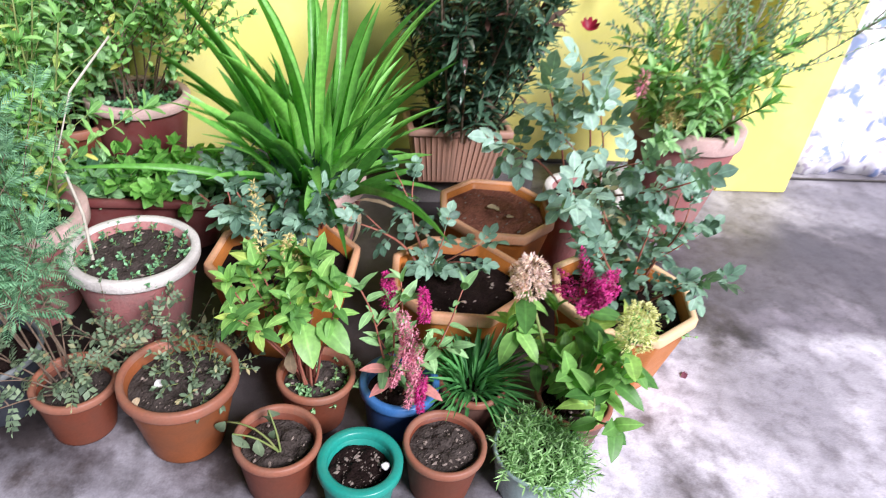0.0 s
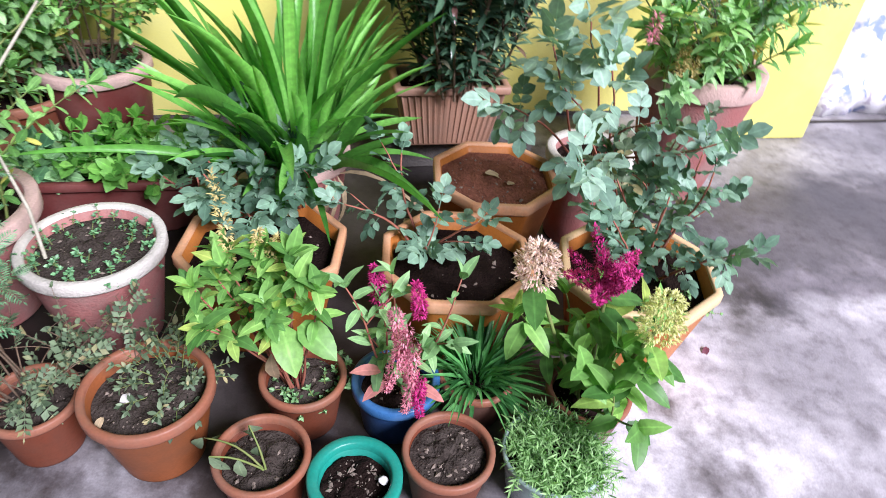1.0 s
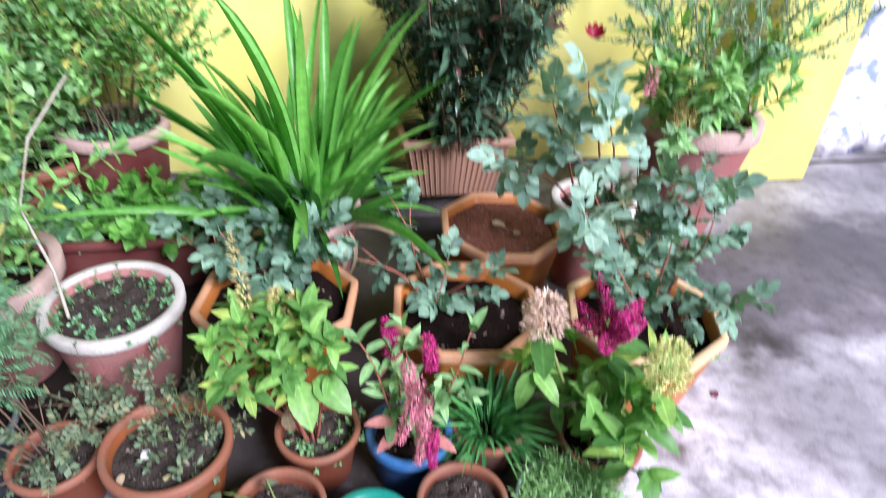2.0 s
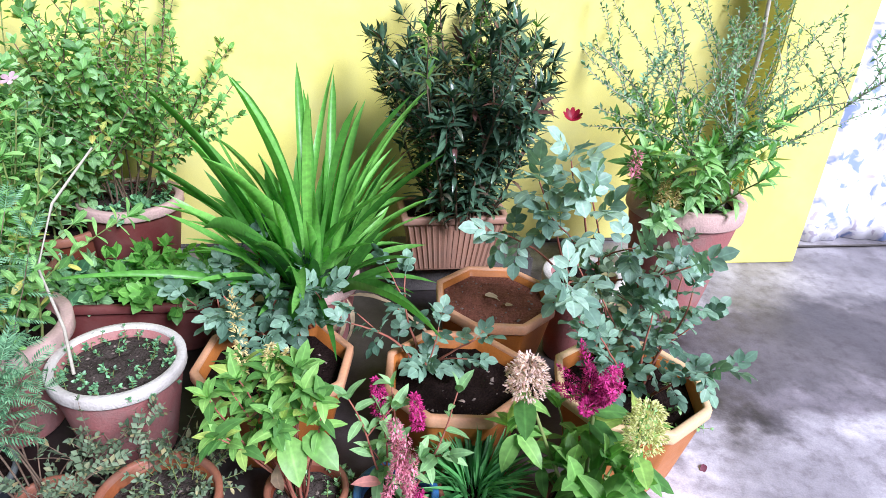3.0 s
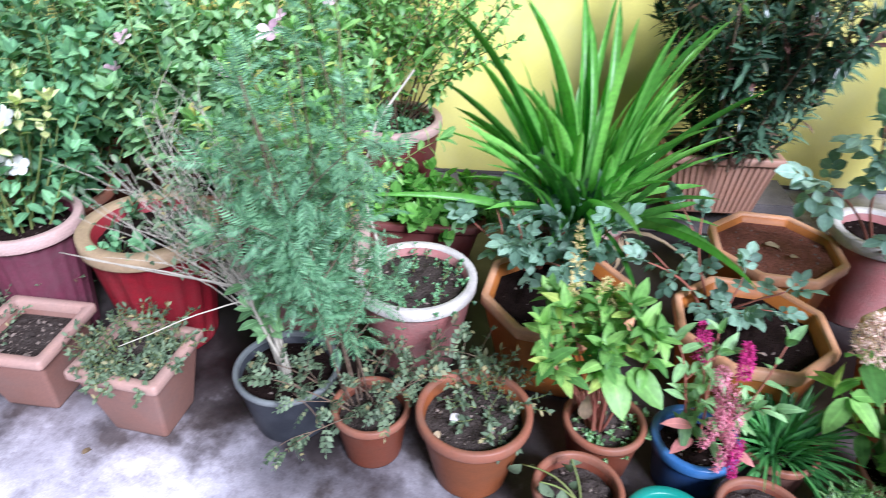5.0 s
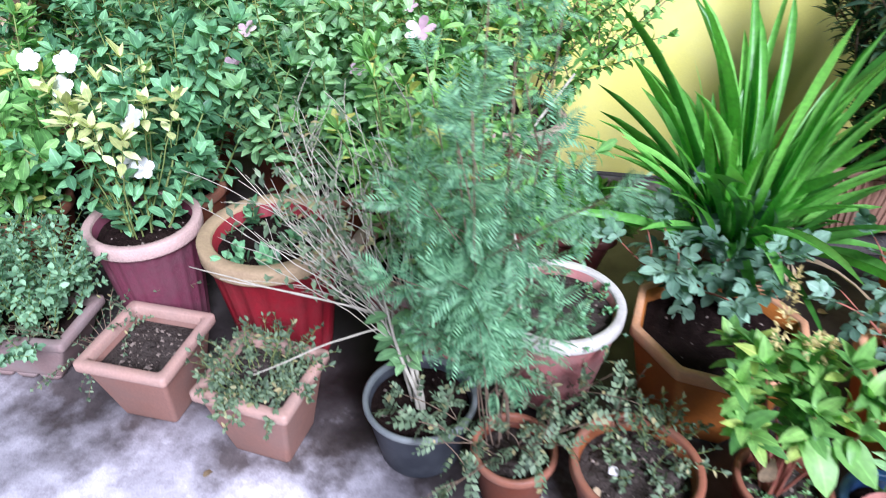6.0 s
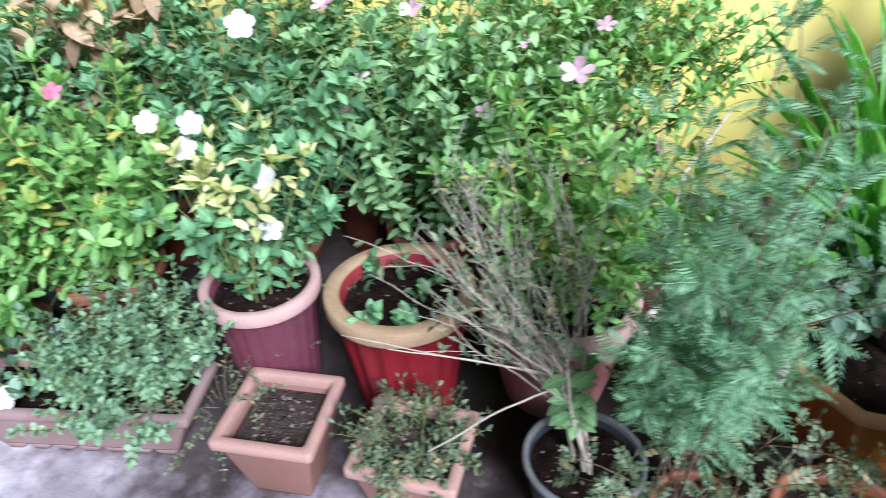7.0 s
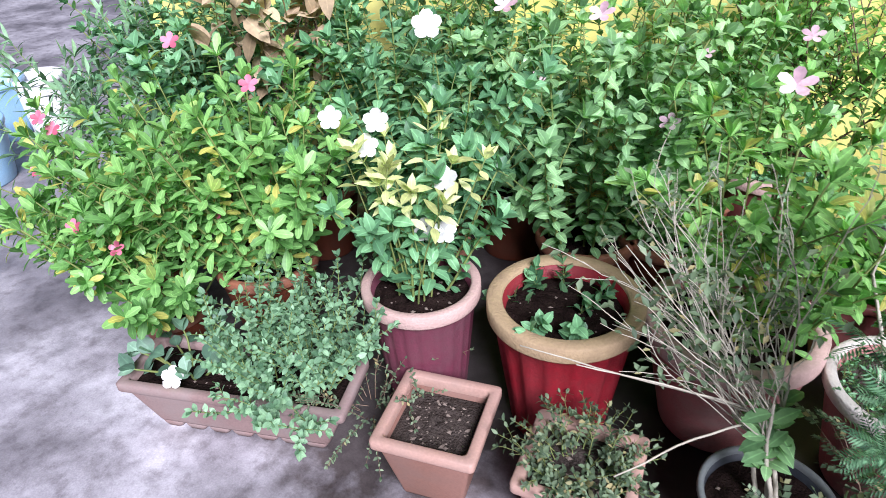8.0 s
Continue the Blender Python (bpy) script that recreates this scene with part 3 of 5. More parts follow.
def aim(az, el):
    return Vector((math.cos(az) * math.cos(el), math.sin(az) * math.cos(el), math.sin(el)))


def shrub(name, place, label, leaf, mat, seed, stems=12, height=0.6, lean=(10, 35), spread=0.05, L=(0.03, 0.05), ratio=0.45, gap=0.03,
          per=2, start=0.25, rise=(10, 50), tip=6, branches=2, blen=0.4, stem_mat=GREEN_STEM, radius=0.005, droop=0.15, wobble=0.1,
          bias=(0, 0, 0), category="plant", group="", each=False, facing_out=False, leaf_name="foliage", thin=1.0, azimuth=None, flat=0.8):
    """A leafy plant whose stems rise from place. Returns the thing and the stems' ends."""
    rnd = random.Random(seed)
    ob = thing(name, place, label, category, group)
    paths, ends, places = [], [], []
    for i in range(stems):
        az = 2 * math.pi * (i + rnd.uniform(-0.3, 0.3)) / stems if azimuth is None else radians(rnd.uniform(*azimuth))
        el = radians(90 - rnd.uniform(*lean))
        d = (aim(az, el) + Vector(bias)).normalized()
        f = math.sqrt(rnd.random()) * spread
        p = Vector((math.cos(az) * f, math.sin(az) * f, -0.01))
        ln = height * rnd.uniform(0.75, 1.12)
        path = stem_path(p, d, ln, radius, radius * 0.45, rnd, 9, droop, wobble)
        paths.append((path, start, ln))
        for _ in range(branches):
            s = rnd.uniform(0.25, 0.75)
            q, dd = along(path, s)
            side = aim(rnd.uniform(0, 6.28), radians(rnd.uniform(10, 60)))
            bl = ln * blen * rnd.uniform(0.6, 1.2)
            paths.append((stem_path(q, dd * 0.6 + side * 0.8 + Vector(bias) * 0.3, bl, radius * 0.6, radius * 0.3, rnd, 6, droop, wobble), 0.12, bl))
    for path, first, ln in paths:
        n = max(2, int(ln * (1 - first) / gap))
        spin = rnd.uniform(0, 6.28)
        for k in range(n):
            s = first + (1 - first) * k / n
            q, d = along(path, s)
            spin += math.pi / 2 if per == 2 else 2.4
            for j in range(per):
                if rnd.random() > thin:
                    continue
                a = spin + 2 * math.pi * j / per + rnd.uniform(-0.4, 0.4)
                x = d.cross(Vector((0.2, 0.1, 1)) if abs(d.z) < 0.9 else Vector((1, 0, 0))).normalized()
                y = d.cross(x)
                out = x * math.cos(a) + y * math.sin(a)
                e = radians(rnd.uniform(*rise))
                ld = out * math.cos(e) + d * math.sin(e)
                sz = rnd.uniform(*L) * (1.0 - 0.25 * s)
                up = d + Vector((0, 0, flat)) + Vector((rnd.uniform(-1, 1), rnd.uniform(-1, 1), 0)) * 0.35
                places.append(facing(q, ld, up, sz * ratio, sz))
        q, d = along(path, 1.0)
        ends.append((q, d))
        for j in range(tip):
            a = 2.4 * j + spin
            x = d.cross(Vector((1, 0.2, 0))).normalized()
            y = d.cross(x)
            e = radians(rnd.uniform(15, 75) if j < tip - 2 else 75)
            ld = (x * math.cos(a) + y * math.sin(a)) * math.cos(e) + d * math.sin(e)
            sz = rnd.uniform(*L) * 0.85
            places.append(facing(q, ld, d + Vector((0.1, 0, 0.3)), sz * ratio, sz))
    if stems <= 40 and radius > 0.0019:
        for k in range(stems):
            v, f = tube([p for p, _, _ in paths[k * (branches + 1):(k + 1) * (branches + 1)]], 5)
            part("stem", mesh_from("stem", v, f, stem_mat), ob)
    else:
        v, f = tube([p for p, _, _ in paths], 4)
        part("stalks", mesh_from("stalks", v, f, stem_mat), ob, kind="stuff")
    if each:
        leaf_parts(leaf_name, leaf, places, mat, ob, rnd)
    elif places:
        part(leaf_name, foliage_mesh(leaf_name, leaf, places, mat, rnd), ob, kind="stuff")
    return ob, ends


def flower_mesh(petals, size, mat, width=0.85, cup=0.25):
    t = []
    for i in range(petals):
        t.append((blade(spoon, 4, 0.2, -cup), size * width, size, pose(0, 0, 0, 8, 0, 360 * i / petals)))
    return template_mesh("flower", stack(t), mat)


FLOWERS = {"white": flower_mesh(5, 0.028, PETAL_W, 1.3, 0.05), "pink": flower_mesh(5, 0.022, PETAL_P, 1.05, 0.05), "pale": flower_mesh(5, 0.028, PETAL_L, 0.95, 0.1), "red": flower_mesh(9, 0.018, PETAL_R, 0.9, 0.7)}


def bloom(parent, kind, world_place, tilt=(0, -0.5, 0.8), size=1.0, label=""):
    """A flower on a plant, at a place in the world, on a thin stalk of its own."""
    local = Vector(world_place) - parent.location
    n = Vector(tilt).normalized()
    q = n.to_track_quat("Z", "Y").to_matrix().to_4x4()
    ob = part("flower", FLOWERS[kind], parent, label, m=Matrix.Translation(local) @ q @ Matrix.Diagonal((size, size, size, 1)))
    return ob


def plume_mesh(name, height, width, mat, seed, count=260, leafsize=0.02, top=0.15, lean=0.0, lumps=0.0):
    """A feathery flower head: many small bracts on a tapering axis, base at the origin."""
    rnd = random.Random(seed)
    pl = []
    for i in range(count):
        s = (i + rnd.random()) / count
        w = width * 0.5 * (math.sin(math.pi * min(1, s * 0.8 + 0.2)) * (1 - top) + top)
        a = rnd.uniform(0, 6.28)
        e = radians(rnd.uniform(10, 65))
        w *= 1 + lumps * math.sin(a * 5 + s * 9) * math.cos(a * 3 - s * 14)
        p = Vector((lean * s * s * height + math.cos(a) * w * 0.45, math.sin(a) * w * 0.45, s * height))
        z = leafsize * rnd.uniform(0.6, 1.3)
        pl.append(facing(p, aim(a, e), Vector((0, 0, 1)), z * 0.35, z))
    return foliage_mesh(name, NEEDLE, pl, mat, rnd)


# ---- the setting ----
WALL_TURN = 15.0
ALONG = Vector((math.cos(radians(WALL_TURN)), math.sin(radians(WALL_TURN)), 0))
AWAY = Vector((-ALONG.y, ALONG.x, 0))
PILLAR = Vector((1.785, 3.42, 0))


def slab(name, corner, length, depth, height, mat, label, z0=0.0, bevel=0.006):
    """A wall or step: corner is its front edge's right end, running back along the wall."""
    bm = bmesh.new()
    bmesh.ops.create_cube(bm, size=1.0, matrix=Matrix.Translation((-length / 2, depth / 2, z0 + height / 2)) @ Matrix.Diagonal((length, depth, height, 1)))
    bmesh.ops.bevel(bm, geom=bm.edges[:], offset=bevel, segments=2, affect="EDGES")
    me = bpy.data.meshes.new(name)
    bm.to_mesh(me)
    bm.free()
    me.materials.append(mat)
    ob = new(name, me)
    ob.matrix_basis = Matrix.Translation(corner) @ pose(0, 0, 0, 0, 0, WALL_TURN)
    return tagged(ob, label, kind="structure")


def build_ground():
    n, size = 24, 60.0
    verts = [(-size + 2 * size * i / n, -size + 2 * size * j / n, 0) for j in range(n + 1) for i in range(n + 1)]
    faces = [(j * (n + 1) + i, j * (n + 1) + i + 1, (j + 1) * (n + 1) + i + 1, (j + 1) * (n + 1) + i) for j in range(n) for i in range(n)]
    tagged(new("ground", mesh_from("ground", verts, faces, FLOOR, smooth=False)), "stained grey cement yard floor, damp in patches, shade among the pots painted in", kind="structure")


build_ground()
slab("pillar", PILLAR, 0.41, 0.28, 2.9, WALL, "yellow painted gate pillar with a dirty foot")
slab("wall_north", PILLAR - ALONG * 0.411 + AWAY * 0.28, 5.425, 0.2, 2.9, WALL, "yellow painted boundary wall, stained near the ground")
slab("wall_behind_pillar", PILLAR + AWAY * 0.282, 0.409, 0.198, 2.9, WALL, "yellow painted wall behind the gate pillar")
slab("plinth", PILLAR - ALONG * 0.415 + AWAY * 0.27, 4.2, 0.01, 0.02, PLINTH, "thin cement skirting at the wall's foot")
slab("threshold", PILLAR + ALONG * 2.2 + AWAY * 0.15, 2.19, 0.02, 0.012, PLINTH, "dark joint across the gateway floor")


def build_sheet():
    verts, faces, n, k = [], [], 60, 20
    for j in range(k + 1):
        for i in range(n + 1):
            u = i / n * 2.2
            fold = 0.02 * math.sin(u * 16) + 0.012 * math.sin(u * 41 + 1.0)
            p = PILLAR + ALONG * (u + 0.004) + AWAY * (0.24 + fold)
            verts.append((p.x, p.y, 0.004 + 2.3 * j / k))
    for j in range(k):
        for i in range(n):
            a = j * (n + 1) + i
            faces.append((a, a + 1, a + n + 2, a + n + 1))
    ob = tagged(new("printed_sheet", mesh_from("printed_sheet", verts, faces, SHEET)), "white plastic sheet with blue print hung across the gateway", "plastic sheet")
    mod = ob.modifiers.new("thickness", "SOLIDIFY")
    mod.thickness = 0.003


build_sheet()


# ---- pots and planters ----
SMALL_POT = dict(taper=0.74, lip=0.022, lip_out=0.007)
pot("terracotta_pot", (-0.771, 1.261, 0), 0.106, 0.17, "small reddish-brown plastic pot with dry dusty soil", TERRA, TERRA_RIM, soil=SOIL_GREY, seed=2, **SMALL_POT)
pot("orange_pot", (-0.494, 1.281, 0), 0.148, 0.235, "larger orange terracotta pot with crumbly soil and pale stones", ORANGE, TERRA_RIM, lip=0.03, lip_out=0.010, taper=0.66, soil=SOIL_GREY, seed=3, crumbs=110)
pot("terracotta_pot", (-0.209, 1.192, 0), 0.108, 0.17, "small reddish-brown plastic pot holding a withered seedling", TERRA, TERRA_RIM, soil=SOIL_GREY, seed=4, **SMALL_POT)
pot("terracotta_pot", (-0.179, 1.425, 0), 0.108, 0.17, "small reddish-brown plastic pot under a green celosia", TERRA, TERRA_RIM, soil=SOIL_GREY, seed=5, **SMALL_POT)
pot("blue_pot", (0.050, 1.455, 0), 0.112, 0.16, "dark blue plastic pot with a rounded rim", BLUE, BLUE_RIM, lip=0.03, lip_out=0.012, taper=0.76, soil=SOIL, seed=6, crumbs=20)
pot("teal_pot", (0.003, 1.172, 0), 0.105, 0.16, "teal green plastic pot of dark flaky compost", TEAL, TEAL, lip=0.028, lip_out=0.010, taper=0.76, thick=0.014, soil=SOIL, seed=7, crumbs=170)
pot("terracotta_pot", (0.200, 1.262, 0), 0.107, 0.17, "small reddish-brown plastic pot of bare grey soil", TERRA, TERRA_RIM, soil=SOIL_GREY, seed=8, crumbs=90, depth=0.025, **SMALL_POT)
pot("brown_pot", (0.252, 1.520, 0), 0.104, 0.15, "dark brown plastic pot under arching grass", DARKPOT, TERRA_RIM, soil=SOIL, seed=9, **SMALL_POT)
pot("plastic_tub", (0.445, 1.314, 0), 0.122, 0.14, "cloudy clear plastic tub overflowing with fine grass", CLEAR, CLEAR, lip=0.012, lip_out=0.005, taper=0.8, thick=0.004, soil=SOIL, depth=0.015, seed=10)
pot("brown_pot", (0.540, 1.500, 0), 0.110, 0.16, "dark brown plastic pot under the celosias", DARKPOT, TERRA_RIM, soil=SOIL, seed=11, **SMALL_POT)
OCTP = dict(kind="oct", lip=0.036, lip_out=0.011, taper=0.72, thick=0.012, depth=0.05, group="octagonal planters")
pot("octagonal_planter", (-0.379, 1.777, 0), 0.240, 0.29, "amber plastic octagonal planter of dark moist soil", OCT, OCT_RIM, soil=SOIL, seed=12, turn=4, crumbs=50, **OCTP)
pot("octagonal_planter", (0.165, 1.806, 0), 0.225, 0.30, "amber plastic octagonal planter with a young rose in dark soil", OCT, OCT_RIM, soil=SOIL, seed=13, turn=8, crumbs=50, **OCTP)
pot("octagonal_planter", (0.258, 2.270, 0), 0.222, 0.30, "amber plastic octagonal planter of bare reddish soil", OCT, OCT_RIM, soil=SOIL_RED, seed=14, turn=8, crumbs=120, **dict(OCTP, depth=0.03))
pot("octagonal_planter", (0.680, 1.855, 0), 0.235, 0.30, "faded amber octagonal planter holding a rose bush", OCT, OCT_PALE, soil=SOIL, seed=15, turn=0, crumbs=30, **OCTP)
pot("round_planter", (-0.797, 1.655, 0), 0.186, 0.32, "rosy cement pot with a worn white rim and weedy soil", ROSY, WORN_RIM, lip=0.035, lip_out=0.010, taper=0.68, thick=0.016, soil=SOIL_GREY, depth=0.035, seed=16, crumbs=60)
pot("pink_planter", (-1.205, 1.680, 0), 0.226, 0.36, "large pink cement pot with a faded rim", ROSY, PINK_RIM, lip=0.05, lip_out=0.014, taper=0.66, thick=0.022, soil=SOIL, seed=17)
pot("red_planter", (-1.595, 1.478, 0), 0.205, 0.43, "red painted fluted cement pot with a broad ochre rim", RED, YRIM, lip=0.045, lip_out=0.016, taper=0.66, thick=0.025, soil=SOIL, depth=0.05, flutes=16, flute_depth=0.014, seed=18)
pot("plum_planter", (-1.972, 1.372, 0), 0.165, 0.43, "plum painted fluted cement pot with a worn pink rim", PURPLE, PINK_RIM, lip=0.04, lip_out=0.014, taper=0.68, thick=0.012, soil=SOIL, flutes=22, flute_depth=0.010, seed=19)
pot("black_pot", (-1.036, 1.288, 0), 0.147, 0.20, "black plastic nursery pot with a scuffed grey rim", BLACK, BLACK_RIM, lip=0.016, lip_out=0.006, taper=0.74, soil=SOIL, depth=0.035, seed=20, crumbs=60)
pot("strap_leaf_pot", (-0.400, 2.200, 0), 0.178, 0.36, "weathered pink cement pot hung with dead leaves", ROSY, PINK_RIM, lip=0.05, lip_out=0.012, taper=0.7, thick=0.02, soil=SOIL, seed=21)
pot("grey_pink_pot", (0.578, 2.408, 0), 0.152, 0.35, "dull pink round pot with a worn grey rim", ROSY, WORN_RIM, lip=0.04, lip_out=0.012, taper=0.72, thick=0.018, soil=SOIL, seed=22)
pot("terracotta_bowl", (1.000, 2.830, 0), 0.235, 0.54, "broad chipped terracotta pot with a whitish rim", ROSY, PINK_RIM, lip=0.07, lip_out=0.014, taper=0.6, thick=0.024, soil=SOIL, seed=23)
pot("maroon_pot", (-1.235, 2.540, 0), 0.200, 0.42, "maroon pot with a worn grey rim by the wall", MAROON, PINK_RIM, lip=0.04, lip_out=0.012, taper=0.7, thick=0.02, soil=SOIL_GREY, seed=24)

planter("ribbed_planter", (0.050, 2.745, 0.16), 0.222, 0.115, 0.255, "tan ribbed rectangular planter under a dark croton", TAN, TAN, turn=16, ribs=17, seed=25, soil=SOIL)
planter("maroon_planter", (-1.110, 2.175, 0), 0.375, 0.150, 0.22, "maroon plastic trough with rounded ends full of seedlings", MAROON, MAROON, turn=15, corner=0.07, seed=26, soil=SOIL, taper=0.86)
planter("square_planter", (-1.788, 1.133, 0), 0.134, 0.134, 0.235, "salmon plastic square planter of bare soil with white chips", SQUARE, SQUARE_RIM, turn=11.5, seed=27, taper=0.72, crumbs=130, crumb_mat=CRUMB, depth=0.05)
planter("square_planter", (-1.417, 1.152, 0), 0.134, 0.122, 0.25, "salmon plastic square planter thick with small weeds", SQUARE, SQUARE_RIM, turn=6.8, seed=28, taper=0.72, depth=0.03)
planter("long_planter", (-2.390, 1.045, 0.022), 0.345, 0.115, 0.165, "dusty brown rectangular trough with a scalloped foot", LONG, LONG, turn=17.5, seed=29, soil=SOIL, taper=0.82, depth=0.03, feet=7)
slab("ledge", Vector((0.42, 2.86, 0)), 0.62, 0.24, 0.158, PLINTH, "rough grey cement ledge under the ribbed planter")


# ---- the plants, right to left ----
def strap_plant(place, seed):
    rnd = random.Random(seed)
    ob = thing("strap_leaf_plant", place, "lush bright green plant of long arching strap leaves", "plant")
    for i in range(150):
        az = rnd.uniform(0, 6.28)
        tilt = rnd.uniform(2, 38) if i > 26 else rnd.uniform(38, 52)
        L = (rnd.uniform(0.30, 0.56) if i % 5 else rnd.uniform(0.60, 0.84)) * (1.0 if tilt < 38 else 0.85)
        bend = rnd.uniform(0.05, 0.36) + tilt / 220
        t = blade(ribbon, 10, rnd.uniform(0.0, 0.14), bend, rnd.uniform(-0.03, 0.03))
        v = t[0] * np.array((rnd.uniform(0.024, 0.041), L, L))
        v[:, 0] += rnd.uniform(-0.05, 0.05) * L * (v[:, 1] / L) ** 2
        me = mesh_from("leaf", v, [tuple(int(k) for k in q) for q in t[1]], STRAP, t[2])
        p = Vector((math.cos(az), math.sin(az), 0)) * rnd.uniform(0.01, 0.13)
        d = aim(az + rnd.uniform(-0.6, 0.6), radians(90 - tilt))
        part("leaf", me, ob, m=facing(p, d, Vector((-math.cos(az), -math.sin(az), 0.6)) + Vector((rnd.uniform(-1, 1), rnd.uniform(-1, 1), 0)) * 0.8, 1, 1))
    for az, L, el in ((-0.15, 0.36, 25), (-0.55, 0.20, -50), (-0.70, 0.23, -60), (-0.80, 0.18, -65), (-0.62, 0.22, -70)):
        t = blade(lance, 7, 0.05, 0.9, 0.03)
        me = mesh_from("dead_leaf", t[0] * np.array((0.022, L, L)), [tuple(int(k) for k in q) for q in t[1]], DRYLEAF, t[2])
        part("dead_leaf", me, ob, "dry straw-coloured hanging leaf", m=facing(Vector((math.cos(az), math.sin(az), 0)) * (0.14 if el > 0 else 0.185) + Vector((0, 0, 0.0 if el > 0 else 0.04)), aim(az, radians(el)), Vector((math.cos(az), math.sin(az), 0.6)), 1, 1))
    return ob


strap_plant((-0.385, 2.150, 0.31), 5)

# the dark croton by the wall
croton, _ = shrub("croton", (0.090, 2.740, 0.39), "dense dark green croton with narrow glossy leaves", LANCE, CROTON, 31, stems=23, height=0.78, lean=(3, 27), spread=0.14, L=(0.06, 0.105), ratio=0.24,
                  gap=0.021, per=3, start=0.10, rise=(0, 55), tip=10, branches=3, blen=0.36, stem_mat=BARK, radius=0.006, droop=0.0)
shrub("croton", (0.100, 2.700, 0.41), "young bright green croton shoots among dark leaves", LANCE, CROTON_TIP, 32, stems=9, height=0.82, lean=(3, 30), spread=0.10, L=(0.06, 0.09), ratio=0.22,
      gap=0.03, per=3, start=0.82, rise=(20, 60), tip=10, branches=0, stem_mat=BARK, radius=0.004, droop=0.0)


def rose(place, label, seed, stems, height, lean, L, mat, gap=0.055, bias=(0, 0, 0), start=0.2, spread=0.03, branches=1, azimuth=None, wobble=0.14):
    return shrub("rose_bush", place, label, SPRAY, mat, seed, stems=stems, height=height, lean=lean, spread=spread, L=L, ratio=1.0, gap=gap, per=1, start=start, rise=(5, 45), tip=2,
                 branches=branches, blen=0.45, stem_mat=RED_STEM, radius=0.005, droop=0.25, wobble=wobble, bias=bias, each=True, leaf_name="leaf", azimuth=azimuth, flat=2.5)


rose((0.700, 1.900, 0.25), "blue-green rose bush with many oval leaflets", 41, 8, 0.34, (5, 36), (0.09, 0.12), ROSE, gap=0.042, bias=(-0.04, -0.05, 0), spread=0.07)
bigrose, _ = rose((0.575, 2.330, 0.31), "rose with broad pale blue-green leaves", 42, 8, 0.68, (6, 26), (0.13, 0.18), ROSE_BIG, gap=0.034, bias=(-0.20, -0.66, 0), start=0.74, branches=0)
rose((0.640, 2.020, 0.25), "rose shoots rising behind the faded planter", 46, 4, 0.42, (3, 20), (0.06, 0.09), DUSTY, gap=0.05, bias=(0.05, 0.0, 0), start=0.3)
bloom(bigrose, "red", (0.388, 1.785, 1.084), (0, -0.4, 0.8), 1.2, "dark red rose bud")
bloom(bigrose, "red", (0.405, 1.735, 0.602), (0, -0.6, 0.6), 1.0, "small crimson rose bud")
rose((0.060, 1.870, 0.25), "young rose with blue-green leaflets in dark soil", 43, 4, 0.27, (8, 40), (0.09, 0.12), ROSE, gap=0.05, bias=(-0.05, -0.15, 0))
rose((-0.500, 1.930, 0.24), "sprawling rose with round blue-green leaflets", 44, 7, 0.28, (8, 46), (0.10, 0.135), ROSE, gap=0.05, bias=(-0.05, 0.0, 0.1))
rose((-0.330, 1.985, 0.28), "rose shoots with round blue-green leaflets", 45, 4, 0.22, (10, 45), (0.11, 0.14), ROSE, gap=0.06)

# the plant in the broad bowl and the thorny shrub behind it
balsam, _ = shrub("balsam_plant", (1.000, 2.820, 0.50), "leafy balsam with yellowish green narrow leaves", LANCE, VINCA_LIME, 46, stems=14, height=0.40, lean=(5, 50), spread=0.12, L=(0.07, 0.12), ratio=0.28, gap=0.03, per=2,
                  start=0.1, rise=(10, 50), tip=6, branches=1, radius=0.005)
shrub("balsam_plant", (0.900, 2.700, 0.50), "leafy green plant leaning out of the broad bowl", OVATE, VINCA_PALE, 47, stems=7, height=0.36, lean=(10, 60), spread=0.08, L=(0.05, 0.09), ratio=0.5, gap=0.04, per=2, start=0.2, bias=(-0.15, -0.25, 0))
thorny, _ = shrub("thorny_shrub", (1.060, 2.900, 0.50), "sparse thorny shrub with long bare twigs and tiny leaves", TINY, SMALL, 48, stems=10, height=0.95, lean=(8, 56), spread=0.04, L=(0.018, 0.036), ratio=0.42, gap=0.015, per=2,
                  start=0.25, rise=(10, 60), tip=3, branches=8, blen=0.44, stem_mat=TWIG, radius=0.0036, droop=0.05, wobble=0.30, bias=(-0.08, -0.02, 0.1), thin=0.9)
v_, f_ = tube([stem_path((0.05, 0.02, -0.02), (0.12, 0.10, 1), 1.0, 0.012, 0.007, random.Random(8), 12, 0, 0.10)], 8)
part("trunk", mesh_from("trunk", v_, f_, TWIG), thorny, "grey upright trunk")
for at, mt, n_, lab in (((0.703, 2.500, 0.698), PINKISH, 130, "pink celosia plume"), ((0.835, 2.550, 0.587), STRAWY, 200, "cream celosia plume"), ((0.885, 2.570, 0.547), STRAWY, 160, "cream celosia plume")):
    part("plume", plume_mesh("plume", 0.10, 0.05, mt, n_, n_, 0.018, 0.4), balsam, lab, m=Matrix.Translation(Vector(at) - balsam.location))
stump = thing("cut_stump", (1.130, 2.800, 0.50), "pale cut stump beside the thorny shrub", "plant")
v_, f_ = tube([stem_path((0, 0, -0.02), (0.1, 0, 1), 0.30, 0.016, 0.012, random.Random(3), 6, 0, 0.05)], 8)
part("stem", mesh_from("stem", v_, f_, TWIG), stump)


